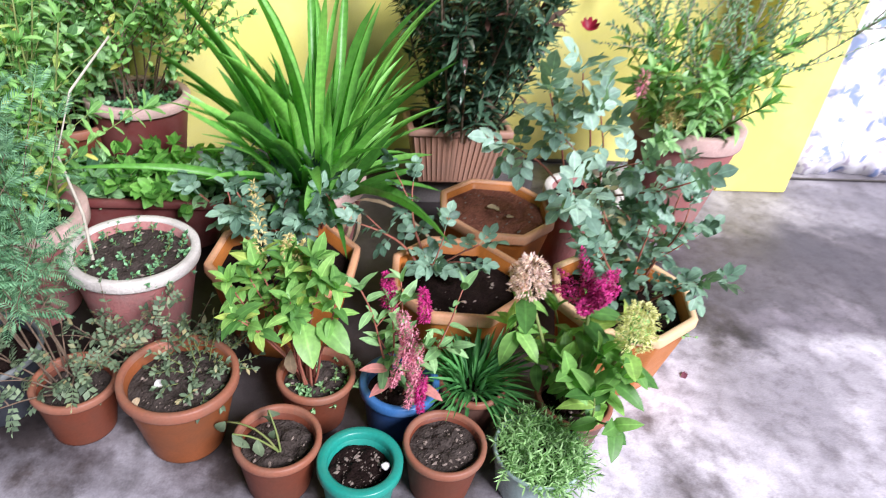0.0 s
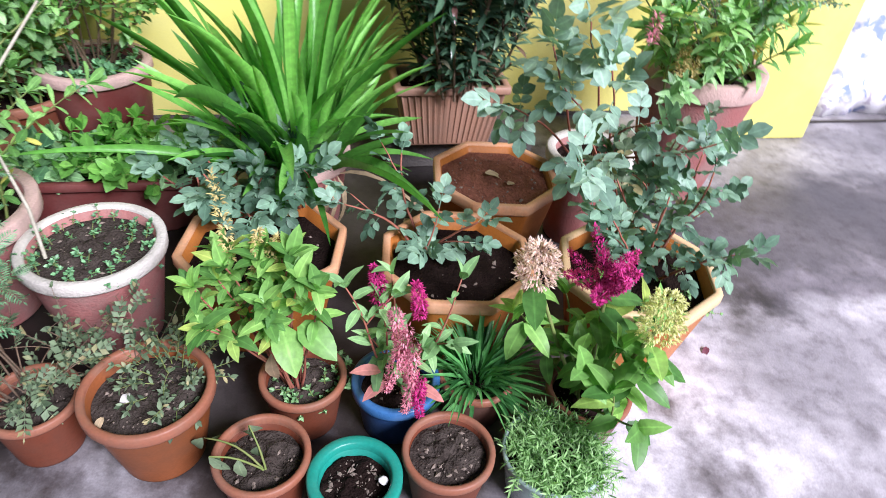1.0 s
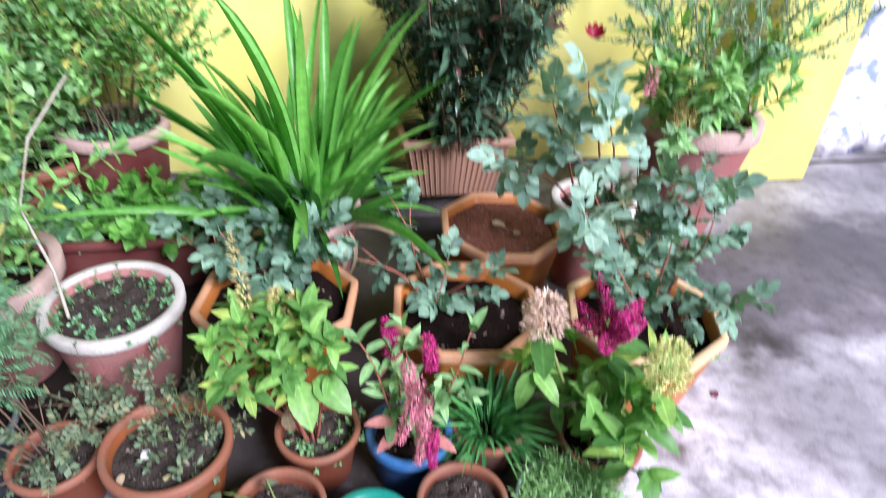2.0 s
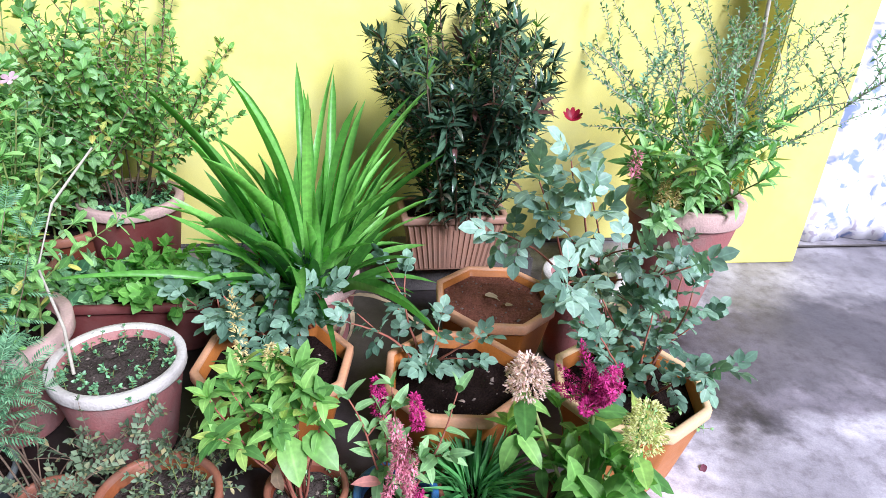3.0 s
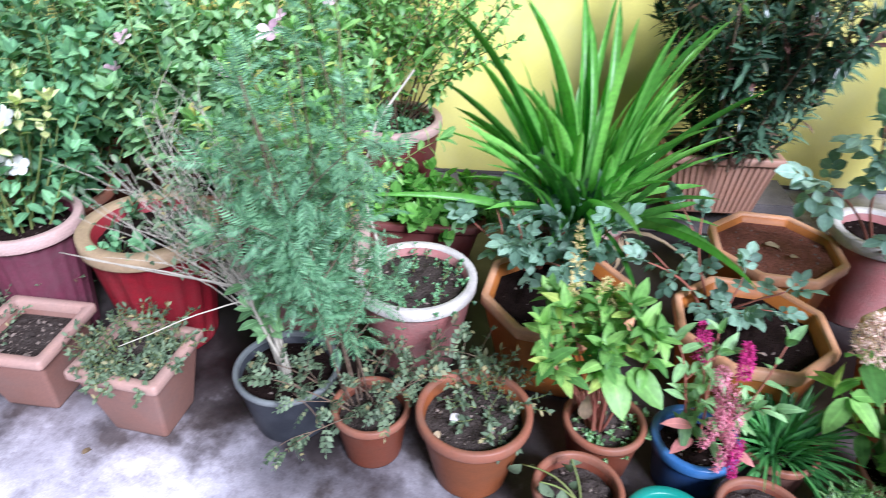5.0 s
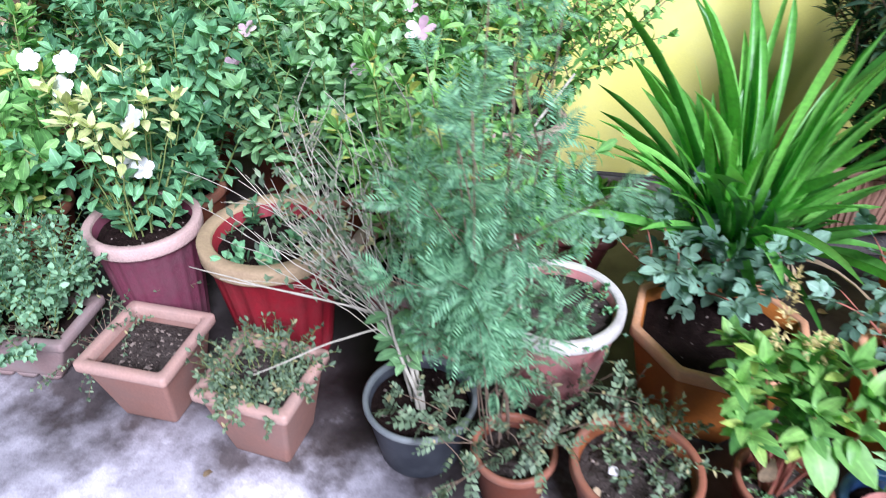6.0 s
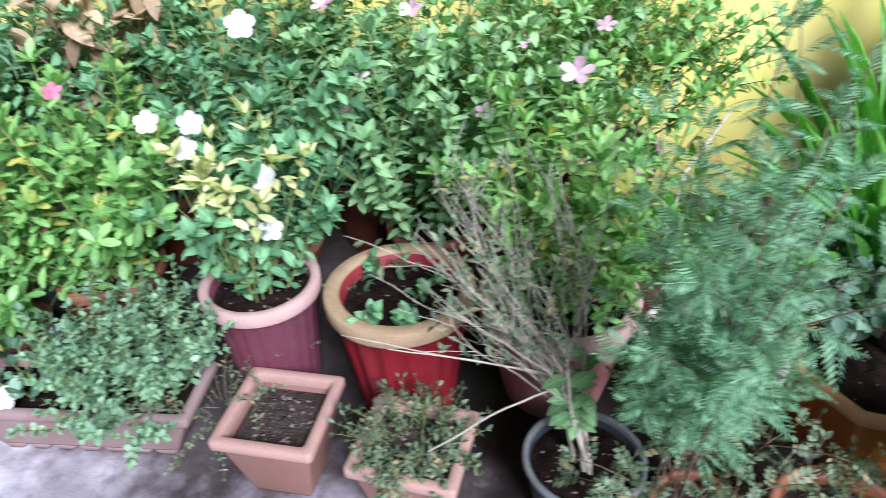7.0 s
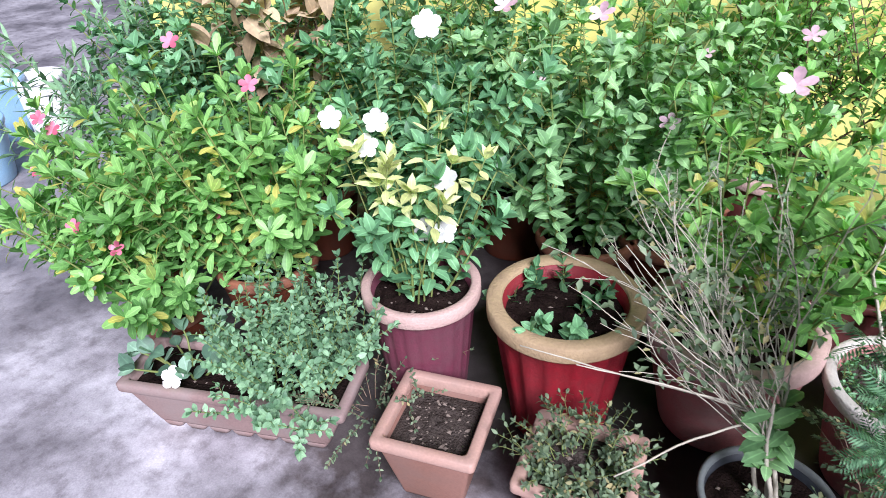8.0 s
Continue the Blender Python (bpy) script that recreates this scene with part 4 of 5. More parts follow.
# celosias
def celosia_heads():
    ob, _ = shrub("celosia", (0.540, 1.500, 0.13), "celosia with broad green leaves and magenta, peach and yellow heads", OVATE, CEL, 51, stems=9, height=0.27, lean=(6, 38), spread=0.04, L=(0.08, 0.115), ratio=0.62, gap=0.04, per=1,
                  start=0.35, rise=(-30, 35), tip=3, branches=1, blen=0.3, radius=0.005, each=True, leaf_name="leaf", bias=(0.02, -0.06, 0))
    loc = ob.location
    heads = [("peach", PEACH, (0.346, 1.491, 0.50), 0.095, 0.160, 2200, 0.010), ("yellow", LEMON, (0.610, 1.400, 0.46), 0.115, 0.150, 2200, 0.009)]
    for name, mat, at, h, w, n, ls in heads:
        part("flower_head", plume_mesh("flower_head", h, w, mat, len(name), n, ls, 0.55, lumps=0.45), ob, "fluffy " + name + " flower head", m=Matrix.Translation(Vector(at) - loc))
    rnd = random.Random(9)
    for i in range(11):
        az = 2.4 * i
        tilt = rnd.uniform(25, 80) if i > 2 else rnd.uniform(3, 22)
        h = rnd.uniform(0.09, 0.15)
        d = aim(az, radians(90 - tilt))
        q = d.to_track_quat("Z", "Y").to_matrix().to_4x4()
        part("flower_head", plume_mesh("flower_head", h, 0.066, MAGENTA, 60 + i, 420, 0.009, 0.12, rnd.uniform(-0.2, 0.2), 0.3), ob, "magenta feathery flower head", m=Matrix.Translation(Vector((0.520, 1.540, 0.46)) - loc + d * 0.006) @ q)
    fresh = []
    for at in ((0.346, 1.491, 0.49), (0.520, 1.540, 0.44), (0.610, 1.400, 0.45)):
        for k in range(9):
            az = 2.4 * k + rnd.uniform(-0.3, 0.3)
            s = rnd.uniform(0.075, 0.125)
            p = Vector(at) - loc - Vector((0, 0, rnd.uniform(0.0, 0.13)))
            fresh.append(facing(p, aim(az, radians(rnd.uniform(-35, 20))), Vector((0, -0.15, 1)), s * 0.58, s))
    leaf_parts("leaf", OVATE, fresh, CEL, ob, rnd)
    stems = []
    for at in ((0.346, 1.491, 0.52), (0.520, 1.540, 0.47), (0.610, 1.400, 0.49)):
        b = Vector(at) - loc
        stems.append([(Vector((b.x * 0.15, b.y * 0.15, 0)), 0.006), (Vector((b.x * 0.6, b.y * 0.6, b.z * 0.5)), 0.005), (b, 0.005)])
    for path in stems:
        v, f = tube([path], 6)
        part("stem", mesh_from("stem", v, f, GREEN_STEM), ob)


celosia_heads()


def green_celosia():
    ob, _ = shrub("celosia", (-0.200, 1.420, 0.14), "bushy green celosia with straw-coloured flower spikes", OVATE, CEL, 52, stems=26, height=0.40, lean=(2, 18), spread=0.02, L=(0.05, 0.085), ratio=0.58, gap=0.014, per=1,
                  start=0.72, rise=(-5, 50), tip=7, branches=0, blen=0.35, radius=0.004, each=True, leaf_name="leaf", stem_mat=RED_STEM, bias=(-0.1, -0.04, 0))
    for at, h, w, ln in (((-0.305, 1.400, 0.52), 0.23, 0.034, -0.05), ((-0.250, 1.405, 0.50), 0.12, 0.028, 0.1), ((-0.225, 1.42, 0.50), 0.10, 0.024, 0.2)):
        part("flower_spike", plume_mesh("flower_spike", h, w, STRAWY, int(h * 100), 170, 0.012, 0.1, ln), ob, "straw-coloured flower spike", m=Matrix.Translation(Vector(at) - ob.location))
    for p, d in (((0.05, -0.06, 0.27), (0.8, -0.5, -0.2)), ((0.01, -0.07, 0.26), (0.5, -0.9, -0.4))):
        part("leaf", template_mesh("leaf", OVATE[1], CEL), ob, "large yellowing leaf", m=facing(Vector(p), Vector(d), Vector((0, -0.3, 1)), 0.085, 0.115))
    part("dead_leaf", template_mesh("dead_leaf", LANCE[2], DRYLEAF), ob, "withered brown leaf", m=facing(Vector((-0.03, -0.05, 0.15)), Vector((0, -0.3, -1)), Vector((0, -1, 0)), 0.035, 0.11))


green_celosia()


def amaranth():
    ob, _ = shrub("amaranth", (0.050, 1.455, 0.13), "pink amaranth with drooping tasselled plumes", OVATE, VINCA_PALE, 53, stems=5, height=0.36, lean=(3, 22), spread=0.03, L=(0.05, 0.085), ratio=0.5, gap=0.035, per=1,
                  start=0.2, rise=(0, 45), tip=3, branches=1, blen=0.35, radius=0.004, each=True, leaf_name="leaf", stem_mat=RED_STEM, bias=(-0.03, -0.06, 0))
    rnd = random.Random(4)
    tails = [((-0.045, 0.0, 0.34), 0.10, MAGENTA, 0.04), ((0.05, -0.02, 0.33), 0.10, MAGENTA, 0.03), ((0.0, -0.06, 0.32), 0.16, PINKISH, 0.034), ((0.03, -0.075, 0.29), 0.17, PINKISH, 0.034), ((0.045, -0.085, 0.26), 0.20, PINKISH, 0.03),
             ((0.02, -0.09, 0.24), 0.15, PINKISH, 0.03), ((0.07, -0.10, 0.16), 0.10, MAGENTA, 0.026)]
    for i, (at, h, mat, w) in enumerate(tails):
        q = pose(0, 0, 0, 180 - rnd.uniform(0, 22), rnd.uniform(-12, 14), 0) if i > 1 else pose(0, 0, 0, rnd.uniform(-10, 15), 0, 0)
        off = Matrix.Translation(at) if i > 1 else Matrix.Translation((at[0], at[1], at[2] - 0.06))
        part("plume", plume_mesh("plume", h, w * 1.6, mat, 70 + i, 620, 0.009, 0.35, rnd.uniform(-0.2, 0.3), 0.3), ob, "drooping pink plume" if i > 1 else "upright magenta plume", m=off @ q)
    for p, d in (((-0.02, -0.05, 0.07), (-0.6, -0.8, 0.1)), ((0.06, -0.06, 0.08), (0.9, -0.4, 0.1)), ((-0.03, -0.06, 0.12), (-0.9, -0.3, 0.3))):
        part("leaf", template_mesh("leaf", OVATE[1], PINK_LEAF), ob, "pink tinged leaf", m=facing(Vector(p), Vector(d), Vector((0, -0.2, 1)), 0.04, 0.075))


amaranth()


def grass(name, place, label, mat, seed, count, L, width, tilt, radius, bend=(0.2, 0.7), kind="stuff"):
    rnd = random.Random(seed)
    ob = thing(name, place, label, "grass")
    temps = [blade(lance, 5, 0.03, b) for b in np.linspace(bend[0], bend[1], 5)]
    pl = []
    for _ in range(count):
        a, f = rnd.uniform(0, 6.28), math.sqrt(rnd.random()) * radius
        p = Vector((math.cos(a) * f, math.sin(a) * f, 0))
        d = aim(a + rnd.uniform(-0.9, 0.9), radians(90 - rnd.uniform(*tilt) * (0.4 + 0.6 * f / radius)))
        s = rnd.uniform(*L)
        pl.append(facing(p, d, Vector((-math.cos(a), -math.sin(a), 0.8)) + Vector((rnd.uniform(-1, 1), rnd.uniform(-1, 1), 0)) * 0.6, width * rnd.uniform(0.7, 1.2), s))
    part("blades", foliage_mesh("blades", temps, pl, mat, rnd), ob, kind=kind)
    return ob


grass("tufted_grass", (0.252, 1.520, 0.11), "dark green tuft of narrow arching grass", DARKGRASS, 61, 190, (0.12, 0.21), 0.011, (5, 75), 0.05, (0.2, 0.8))
tubgrass, _ = shrub("fine_grass", (0.445, 1.314, 0.12), "dense pale green fine-leaved grass spilling over", NEEDLE, GRASS, 62, stems=330, height=0.075, lean=(0, 48), spread=0.088, L=(0.018, 0.034), ratio=0.18, gap=0.011, per=2, start=0.1, rise=(10, 60), tip=3,
                    branches=0, radius=0.0012, droop=0.5, wobble=0.2, stem_mat=GRASS, category="grass", bias=(0.32, -0.22, 0))


# weeds and seedlings in the pots
def weeds(place, label, mat, seed, stems, height, radius, L=(0.012, 0.022), leaf=OVAL, lean=(10, 70), ratio=0.6, gap=0.016, per=2, name="weeds", **more):
    return shrub(name, place, label, leaf, mat, seed, stems=stems, height=height, lean=lean, spread=radius, L=L, ratio=ratio, gap=gap, per=per, start=0.1, tip=4, branches=1, radius=0.0016, droop=0.4, wobble=0.2, category="weeds", **more)


weeds((-0.797, 1.655, 0.285), "low green weeds in the white-rimmed pot", VINCA_DARK, 71, 46, 0.055, 0.15, (0.010, 0.018))
weeds((-0.460, 1.350, 0.195), "trailing green weeds in the orange pot", DUSTY, 72, 22, 0.12, 0.05, (0.014, 0.026), OVAL, ratio=0.45)
weeds((-0.150, 1.440, 0.13), "small clover-like weeds in a brown pot", VINCA, 73, 26, 0.045, 0.07)
weeds((-1.417, 1.152, 0.22), "thick mat of small dull green weeds", DUSTY, 74, 64, 0.12, 0.095, (0.014, 0.026), OVAL, ratio=0.45, lean=(5, 60))
weeds((-1.595, 1.478, 0.38), "few green seedlings in the red pot", VINCA_DARK, 75, 7, 0.10, 0.12, (0.035, 0.055), OVAL)
weeds((-1.235, 2.540, 0.39), "low weeds in the maroon pot", VINCA_DARK, 76, 24, 0.08, 0.14, (0.02, 0.04))
weeds((0.720, 1.780, 0.25), "low weeds below the rose", VINCA_PALE, 77, 16, 0.05, 0.14)
for k, (wx, mat_) in enumerate(((-1.36, VINCA_DARK), (-1.22, VINCA), (-1.06, BRIGHT), (-0.92, BRIGHT), (-0.82, VINCA))):
    weeds((wx, 2.175 + (wx + 1.11) * 0.268, 0.18), "bright leafy seedlings crowding the maroon trough" if mat_ is BRIGHT else "green seedlings in the maroon trough", mat_, 80 + k, 15, 0.17 if mat_ is BRIGHT else 0.12, 0.06, (0.045, 0.08), OVAL, lean=(5, 55), ratio=0.66, gap=0.045, name="seedlings")

withered = thing("withered_seedling", (-0.215, 1.190, 0.13), "withered seedling with curled hanging leaves", "plant")
rnd_ = random.Random(12)
wp = [stem_path((0.02, -0.02, 0), (-0.4, -0.2, 1), 0.15, 0.003, 0.0018, rnd_, 7, 0.9, 0.1), stem_path((0.02, -0.02, 0), (-0.6, 0.1, 1), 0.18, 0.003, 0.0018, rnd_, 8, 1.3, 0.1), stem_path((0.02, -0.02, 0), (-0.1, 0.2, 1), 0.12, 0.003, 0.0018, rnd_, 7, 0.8, 0.1)]
v_, f_ = tube(wp)
part("stem", mesh_from("stem", v_, f_, GREEN_STEM), withered)
leaf_parts("leaf", LANCE[1:], [facing(p[int(len(p) * s)][0], Vector((rnd_.uniform(-1, 1), rnd_.uniform(-1, 1), -1.4)), Vector((0, -1, 0.3)), 0.030, rnd_.uniform(0.045, 0.07)) for p in wp for s in (0.5, 0.75, 0.95)], DUSTY, withered, rnd_)

# the dusty plant and the tall feathery one in the first brown pot
shrub("dusty_plant", (-0.800, 1.270, 0.14), "dusty grey-green drooping plant with small paired leaves", FRILL, DUSTY, 91, stems=8, height=0.27, lean=(15, 65), spread=0.05, L=(0.05, 0.085), ratio=1.0, gap=0.035, per=1, start=0.15, tip=2,
      branches=2, blen=0.5, radius=0.0025, droop=0.6, stem_mat=BARK, bias=(-0.05, 0.1, 0))
shrub("dusty_plant", (-0.640, 1.430, 0.05), "dry twiggy plant with small dull leaves between the pots", OVAL, DUSTY, 92, stems=9, height=0.30, lean=(10, 55), spread=0.05, L=(0.018, 0.032), ratio=0.5, gap=0.025, per=2, start=0.3, tip=3,
      branches=2, blen=0.5, radius=0.002, droop=0.5, stem_mat=BARK)
shrub("marigold_plant", (-0.830, 1.300, 0.125), "tall feathery green marigold with fine divided leaves", FERN, FEATHER, 93, stems=8, height=1.22, lean=(0, 9), spread=0.04, L=(0.05, 0.085), ratio=1.0, gap=0.030, per=2, start=0.42, rise=(0, 50), tip=4,
      branches=7, blen=0.24, radius=0.0026, droop=0.02, wobble=0.05, stem_mat=BARK, thin=0.7, bias=(-0.01, -0.20, 0))


# the bare bush in the black pot
def bare_bush():
    rnd = random.Random(17)
    ob = thing("bare_bush", (-1.036, 1.270, 0.165), "half-dead bush of pale twigs leaning over the pots", "plant")
    main, fine, pl = [], [], []
    for i in range(5):
        d = Vector((-0.16 + rnd.uniform(-0.16, 0.14), 0.02 + rnd.uniform(-0.14, 0.16), 1.0))
        main.append(stem_path((rnd.uniform(-0.025, 0.025), rnd.uniform(-0.02, 0.02), -0.01), d, rnd.uniform(0.28, 0.38), 0.0065, 0.003, rnd, 7, 0.1, 0.10))
    for m in list(main):
        for _ in range(8):
            p, d = along(m, rnd.uniform(0.55, 1.0))
            side = Vector((-0.80 + rnd.uniform(-0.4, 0.6), 0.02 + rnd.uniform(-0.5, 0.5), rnd.uniform(0.35, 1.15)))
            b = stem_path(p, d * 0.3 + side, rnd.uniform(0.26, 0.56), 0.0019, 0.0008, rnd, 10, 0.05, 0.24)
            fine.append(b)
            for _ in range(5):
                q, e = along(b, rnd.uniform(0.35, 0.98))
                c = stem_path(q, e + Vector((rnd.uniform(-1, 1), rnd.uniform(-1, 1), rnd.uniform(-0.4, 0.9))) * 0.7, rnd.uniform(0.05, 0.15), 0.0011, 0.0006, rnd, 5, 0.0, 0.15)
                fine.append(c)
                for _ in range(4):
                    w, g = along(c, rnd.uniform(0.2, 1.0))
                    s = rnd.uniform(0.014, 0.028)
                    pl.append(facing(w, aim(rnd.uniform(0, 6.28), rnd.uniform(-0.6, 1.0)), Vector((0, -0.2, 1)), s * 0.5, s))
    for d, ln in (((-0.9, -0.35, 0.32), 0.55), ((-0.8, -0.5, 0.1), 0.38), ((-0.6, -0.3, 0.25), 0.45)):
        p, _ = along(main[0], 0.75)
        fine.append(stem_path(p, d, ln, 0.0036, 0.0016, rnd, 10, 0.15, 0.12))
    for path in main:
        v, f = tube([path], 6)
        part("stem", mesh_from("stem", v, f, TWIG), ob)
    for path in [p for p in fine if p[0][1] > 0.0018]:
        v, f = tube([path], 4)
        part("branch", mesh_from("branch", v, f, TWIG), ob)
    v, f = tube([p for p in fine if p[0][1] <= 0.0018], 4)
    part("twig", mesh_from("twig", v, f, TWIG), ob, kind="stuff")
    part("foliage", foliage_mesh("foliage", TINY, pl, DUSTY, rnd), ob, kind="stuff")
    low = []
    for _ in range(46):
        p, d = along(main[rnd.randrange(5)], rnd.uniform(0.45, 1.0))
        s = rnd.uniform(0.04, 0.065)
        low.append(facing(p, aim(rnd.uniform(0, 6.28), rnd.uniform(-0.2, 0.8)), Vector((0, -0.3, 1)), s * 0.5, s))
    leaf_parts("leaf", OVAL, low, VINCA, ob, rnd)


bare_bush()

# the bushes of the pink pot and behind it
VS = dict(L=(0.044, 0.076), ratio=0.52, gap=0.030, per=2, start=0.12, rise=(0, 40), tip=8, category="plant", radius=0.0045)
v1, _ = shrub("vinca_bush", (-1.170, 1.690, 0.30), "light green leafy bush in the pink pot", SPOON, VINCA_LIME, 101, stems=16, height=0.66, lean=(3, 22), spread=0.12, branches=2, bias=(0.05, 0, 0), **VS)
part("leaf", template_mesh("leaf", OVAL[1], YELLOW_LEAF), v1, "single yellow leaf", m=facing(Vector((-1.143, 1.565, 0.728)) - v1.location, Vector((0.2, -0.5, -0.6)), Vector((0, -1, 0.2)), 0.03, 0.055))
v2, _ = shrub("vinca_bush", (-1.480, 2.120, 0.27), "tall pale green vinca bush with pale pink flowers", OVAL, VINCA_PALE, 102, stems=15, height=0.74, lean=(2, 26), spread=0.13, branches=2, blen=0.35, **dict(VS, start=0.1))
for f_at in ((-1.454, 2.100, 0.905), (-1.464, 1.800, 0.809), (-1.20, 2.0, 1.0)):
    bloom(v2, "pale", f_at)
v3, _ = shrub("vinca_bush", (-1.720, 2.000, 0.27), "green vinca bush with pink flowers", OVAL, VINCA, 103, stems=18, height=0.73, lean=(2, 30), spread=0.13, branches=2, blen=0.35, **dict(VS, start=0.1))
for f_at in ((-1.662, 1.800, 1.061), (-1.838, 1.800, 0.868), (-1.914, 1.800, 0.757), (-1.924, 1.800, 1.062)):
    bloom(v3, "pale", f_at, size=1.2)
v4, _ = shrub("vinca_bush", (-1.980, 1.390, 0.39), "dark green vinca with white flowers in the plum pot", OVAL, VINCA_DARK, 104, stems=10, height=0.37, lean=(4, 42), spread=0.07, branches=1, **VS)
for f_at in ((-1.928, 1.345, 0.619), (-1.870, 1.345, 0.630), (-1.862, 1.345, 0.777), (-2.081, 1.345, 0.819), (-2.055, 1.360, 0.883), (-2.197, 1.360, 0.867)):
    bloom(v4, "white", f_at, (0.4, -0.7, 0.6), 1.12, "white five-petalled flower")
shrub("variegated_plant", (-1.975, 1.350, 0.40), "small plant with cream-yellow leaves", LANCE, YELLOW_LEAF, 105, stems=13, height=0.46, lean=(2, 20), spread=0.05, L=(0.045, 0.075), ratio=0.45, gap=0.03, per=2, start=0.78, rise=(0, 40), tip=6, branches=0, radius=0.003)
v5, _ = shrub("vinca_bush", (-2.200, 1.720, 0.27), "tall dark green vinca bush with a white flower", OVAL, VINCA_DARK, 106, stems=24, height=0.75, lean=(2, 28), spread=0.13, branches=2, blen=0.35, **dict(VS, start=0.1))
bloom(v1, "pale", (-1.196, 1.650, 0.993), size=1.4)
bloom(v5, "white", (-2.047, 1.600, 1.050), (0.4, -0.7, 0.6), 1.4)
v6, _ = shrub("vinca_bush", (-2.600, 1.400, 0.27), "spreading lime green vinca bush with pink flowers", SPOON, VINCA_LIME, 107, stems=26, height=0.63, lean=(3, 36), spread=0.13, branches=3, blen=0.3, droop=0.2, bias=(-0.03, -0.04, 0), **dict(VS, L=(0.05, 0.082), ratio=0.56, start=0.1))
v7, _ = shrub("vinca_bush", (-2.860, 1.180, 0.12), "low lime green vinca at the end of the trough", SPOON, VINCA_LIME, 108, stems=20, height=0.54, lean=(4, 50), spread=0.08, branches=2, blen=0.3, droop=0.25, bias=(-0.14, -0.08, 0), **dict(VS, L=(0.05, 0.082), ratio=0.56, start=0.3))
for f_at in ((-2.588, 1.250, 1.050), (-2.341, 1.250, 0.971), (-2.569, 1.230, 0.571)):
    bloom(v6, "pink", f_at, (0.4, -0.6, 0.7), 1.1, "pink five-petalled flower")
for f_at in ((-2.815, 1.050, 0.480), (-2.900, 1.000, 0.560)):
    bloom(v7, "pink", f_at, (0.4, -0.6, 0.7), 1.1, "pink five-petalled flower")
v8, _ = shrub("vinca_bush", (-3.120, 1.330, 0.14), "outer lime green vinca bush with pink flowers", SPOON, VINCA_LIME, 109, stems=22, height=0.60, lean=(3, 40), spread=0.10, branches=2, blen=0.3, droop=0.2, bias=(-0.06, -0.10, 0), **dict(VS, L=(0.05, 0.082), ratio=0.56, start=0.15))
for f_at in ((-3.166, 1.180, 0.743), (-3.162, 1.150, 0.790), (-3.183, 1.100, 0.636), (-2.982, 1.200, 0.600)):
    bloom(v8, "pink", f_at, (0.4, -0.6, 0.7), 1.1, "pink five-petalled flower")
shrub("wispy_shrub", (-3.420, 1.640, 0.27), "wispy grey-green shrub with narrow drooping leaves", LANCE, SMALL, 110, stems=14, height=0.72, lean=(4, 40), spread=0.10, L=(0.06, 0.11), ratio=0.2, gap=0.022, per=2, start=0.2, rise=(5, 50), tip=4, branches=3, blen=0.4, radius=0.003, droop=0.3)
for k, (bx, by) in enumerate(((-1.480, 2.120), (-1.720, 2.000), (-2.200, 1.720), (-2.600, 1.400), (-2.860, 1.180), (-2.800, 1.900), (-3.120, 1.330), (-3.420, 1.640))):
    pot("terracotta_pot", (bx, by, 0), 0.12 if k in (4, 6) else 0.17, 0.17 if k in (4, 6) else 0.31, "worn terracotta pot under a spreading bush", TERRA, TERRA_RIM, lip=0.035, lip_out=0.010, taper=0.7, thick=0.014, soil=SOIL, seed=180 + k, crumbs=0)
for k, (bx, by, h_, mat_, lab) in enumerate(((-2.50, 2.12, 1.02, VINCA_DARK, "dark green shrub by the wall"), (-3.12, 1.90, 0.96, VINCA_DARK, "dark leafy shrub with narrow leaves"), (-1.50, 2.45, 1.05, VINCA_PALE, "pale green leafy shrub against the wall"),
                                               (-2.10, 2.25, 1.08, VINCA, "green leafy shrub against the wall"), (-3.30, 2.00, 1.12, VINCA_DARK, "tall dark shrub at the end of the wall"))):
    shrub("leafy_shrub", (bx, by, 0.27), lab, OVAL, mat_, 120 + k, stems=14 if mat_ is VINCA_PALE else 20, height=h_ - 0.25, lean=(2, 32), spread=0.13, branches=3, blen=0.35, **dict(VS, start=0.1))
    pot("terracotta_pot", (bx, by, 0), 0.18, 0.31, "worn terracotta pot hidden under a leafy shrub", TERRA, TERRA_RIM, lip=0.035, lip_out=0.010, taper=0.7, thick=0.014, soil=SOIL, seed=200 + k, crumbs=0)
shrub("dry_plant", (-2.800, 1.900, 0.27), "plant with large dry curled brown leaves", OVATE, DRYLEAF, 130, stems=10, height=0.82, lean=(2, 14), spread=0.10, L=(0.08, 0.13), ratio=0.7, gap=0.05, per=2, start=0.72, rise=(-50, 20), tip=4, branches=1, stem_mat=BARK)
shrub("yellow_green_shrub", (-1.225, 2.540, 0.39), "open shrub of yellow-green leaves beside the wall", OVAL, VINCA_LIME, 131, stems=15, height=0.80, lean=(4, 44), spread=0.08, L=(0.032, 0.055), ratio=0.5, gap=0.026, per=2, start=0.3, tip=4, branches=5, blen=0.45, stem_mat=BARK,
      radius=0.004, droop=0.05, bias=(0.08, 0, 0))
shrub("small_leaved_bush", (-2.230, 1.090, 0.15), "dense bush of tiny round grey-green leaves in the trough", OVAL, SMALL, 132, stems=34, height=0.36, lean=(4, 58), spread=0.10, L=(0.018, 0.032), ratio=0.62, gap=0.016, per=2, start=0.15, rise=(0, 60), tip=4,
      branches=4, blen=0.36, radius=0.0022, droop=0.12, wobble=0.16, bias=(0.04, 0.05, 0))
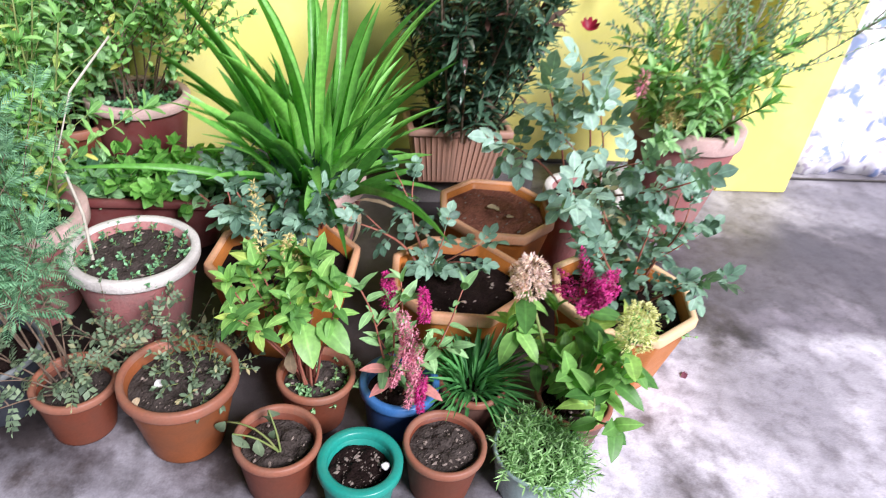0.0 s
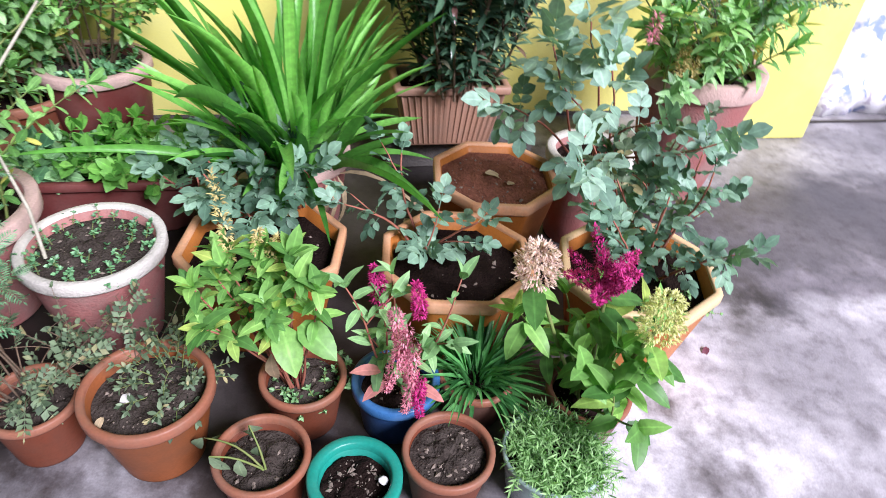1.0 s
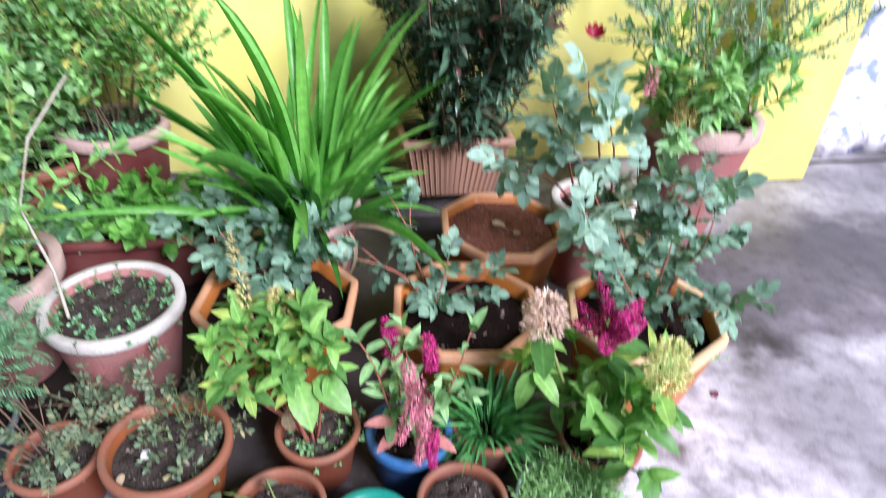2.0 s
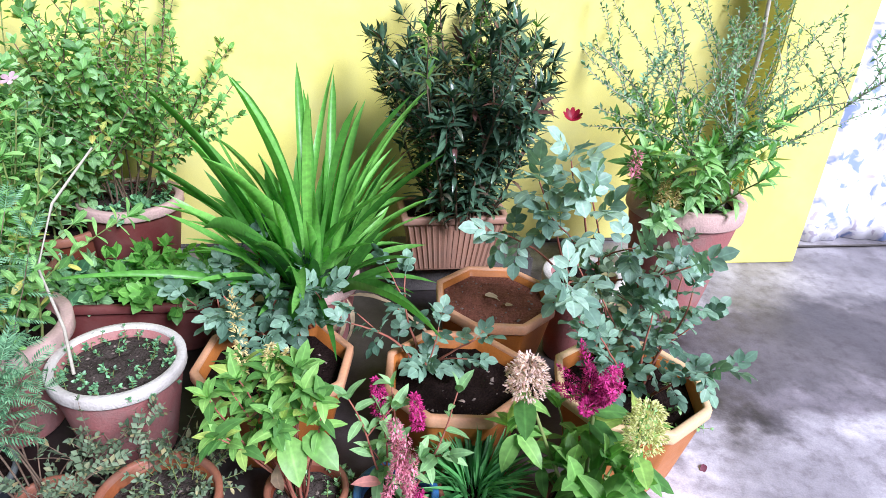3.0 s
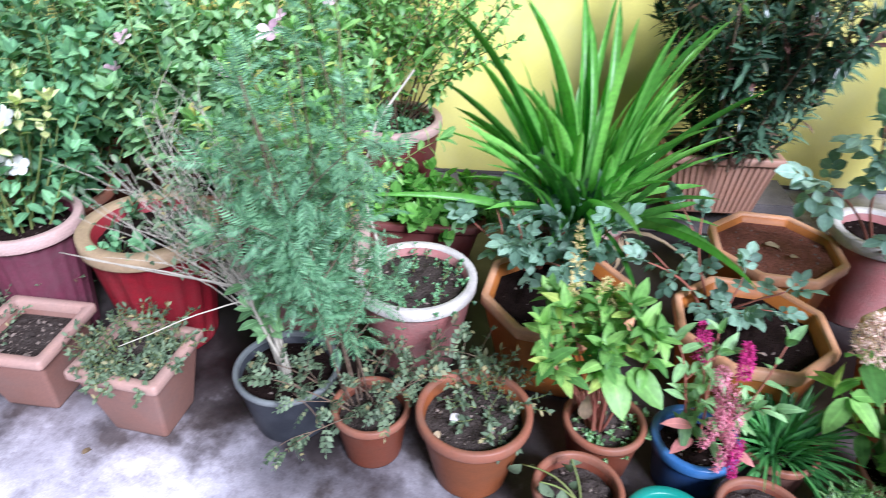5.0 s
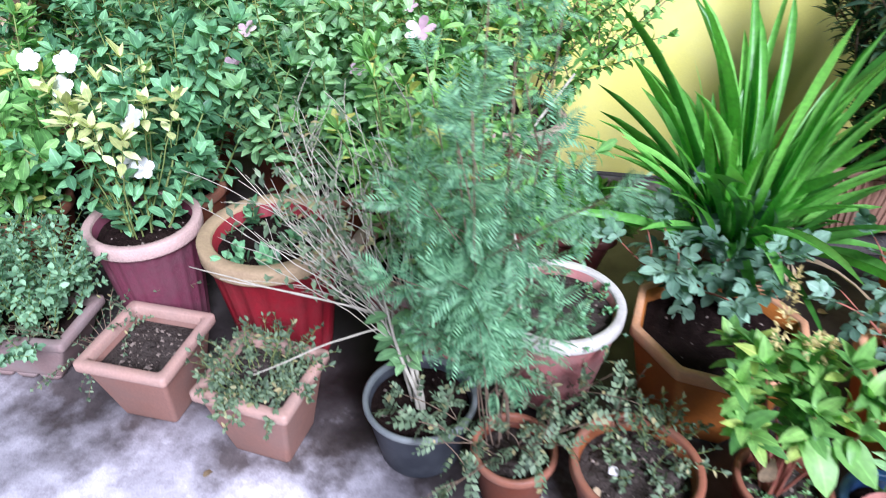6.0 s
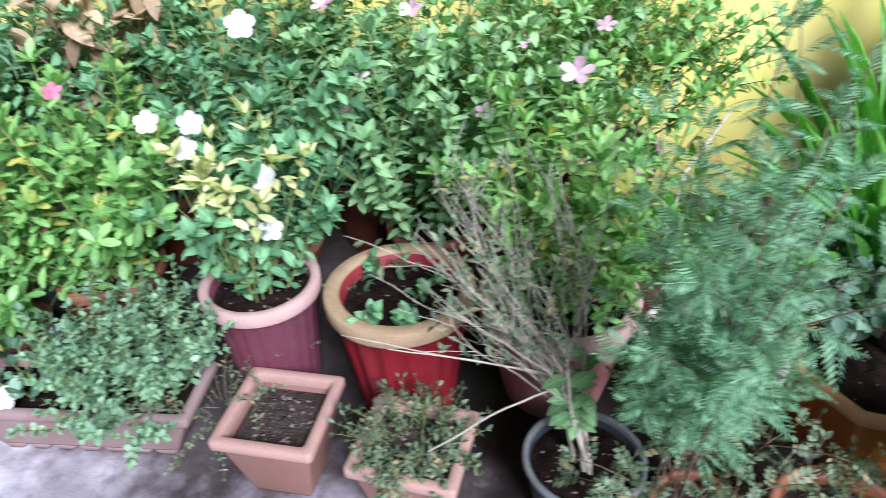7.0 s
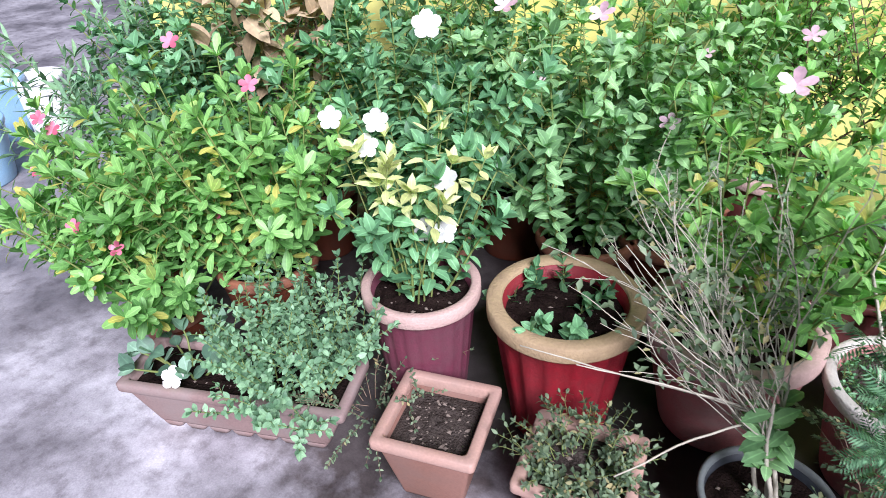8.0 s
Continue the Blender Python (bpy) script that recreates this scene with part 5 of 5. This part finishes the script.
imp, _ = shrub("broad_leaved_plant", (-2.560, 1.000, 0.15), "low plant with broad blue-green leaves and a white flower", OVAL, ROSE, 133, stems=9, height=0.16, lean=(20, 65), spread=0.05, L=(0.05, 0.075), ratio=0.85, gap=0.04, per=1, start=0.4, rise=(0, 50), tip=3, branches=0)
bloom(imp, "white", (-2.520, 0.915, 0.215), (0.3, -0.6, 0.7), 1.2, "white five-petalled flower")
trail, _ = shrub("trailing_weeds", (-2.040, 1.180, 0.10), "thin trailing weeds between the planters", OVAL, DUSTY, 134, stems=16, height=0.26, lean=(20, 70), spread=0.05, L=(0.012, 0.02), ratio=0.5, gap=0.02, per=2, start=0.1, tip=3, branches=2, radius=0.0015, droop=0.5, stem_mat=BARK)

# bent dry stalk that crosses the white-rimmed pot
stalk = thing("dry_stalk", (-0.874, 1.573, 0.315), "pale bent stalk rising from the white-rimmed pot", "plant")
v_, f_ = tube([[(Vector((0.000, 0.000, 0.000)), 0.005), (Vector((-0.018, 0.027, 0.131)), 0.0045), (Vector((-0.084, 0.067, 0.288)), 0.004), (Vector((-0.063, 0.147, 0.441)), 0.004), (Vector((0.012, 0.247, 0.571)), 0.003)]], 7)
part("stem", mesh_from("stem", v_, f_, TWIG), stalk)

# tubs at the far end of the bed
TUB = dict(taper=0.8, group="tubs", category="tub", crumbs=0, lip=0.03, thick=0.01, fill="water", mound=0.0, depth=0.09)
pot("blue_tub", (-5.45, 1.98, 0), 0.26, 0.34, "pale blue plastic tub standing in the yard", ENAMEL_BLUE, ENAMEL_BLUE, soil=WATER, **TUB)
pot("blue_tub", (-4.90, 1.56, 0), 0.24, 0.32, "pale blue plastic tub standing in the yard", ENAMEL_BLUE, ENAMEL_BLUE, soil=WATER, **TUB)
pot("white_bucket", (-5.22, 2.22, 0), 0.15, 0.34, "white plastic bucket beside the tubs", ENAMEL_WHITE, ENAMEL_WHITE, soil=WATER, **dict(TUB, category="bucket"))

# a fallen petal and the chips
for nm, at, rr, mt, lab in (("stone", (-0.539, 1.262, 0.205), 0.013, WHITE_BIT, "pale stone lying in the orange pot"), ("stone", (0.065, 1.180, 0.140), 0.011, WHITE_BIT, "white chip lying on dark compost")):
    bm_ = bmesh.new()
    bmesh.ops.create_icosphere(bm_, subdivisions=2, radius=rr)
    for vv in bm_.verts:
        vv.co *= 1 + 0.35 * noise.noise(vv.co * 90 + Vector(at))
        vv.co.z *= 0.6
    me_ = bpy.data.meshes.new(nm)
    bm_.to_mesh(me_)
    bm_.free()
    me_.materials.append(mt)
    so = new(nm, me_)
    so.location = at
    tagged(so, lab, "stone")

# fallen leaves and petals
rnd_ = random.Random(31)
for nm, at, size, mt, lab in (("fallen_leaf", (0.225, 2.268, 0.292), 0.075, DRYLEAF, "curled brown leaf lying on reddish soil"), ("fallen_leaf", (0.300, 2.215, 0.290), 0.05, DRYLEAF, "curled brown leaf lying on reddish soil"),
                              ("fallen_leaf", (0.200, 1.700, 0.272), 0.03, PEACH, "pale petal lying on dark soil"), ("fallen_petal", (0.966, 1.859, 0.006), 0.045, PURPLE, "dark wilted petal on the cement floor"),
                              ("fallen_leaf", (-0.080, 2.050, 0.006), 0.05, DRYLEAF, "brown leaf on the cement floor"), ("fallen_leaf", (-0.050, 2.330, 0.006), 0.06, DRYLEAF, "brown leaf on the cement floor"),
                              ("fallen_leaf", (-1.500, 0.960, 0.006), 0.04, DRYLEAF, "brown leaf on the cement floor"), ("fallen_leaf", (-0.560, 1.200, 0.212), 0.04, DRYLEAF, "brown leaf in the orange pot")):
    lo = new(nm, template_mesh(nm, OVATE[2], mt))
    lo.matrix_basis = facing(Vector(at), aim(rnd_.uniform(0, 6.28), 0.15), Vector((0.1, 0, 1)), size * 0.55, size)
    tagged(lo, lab, "leaf")
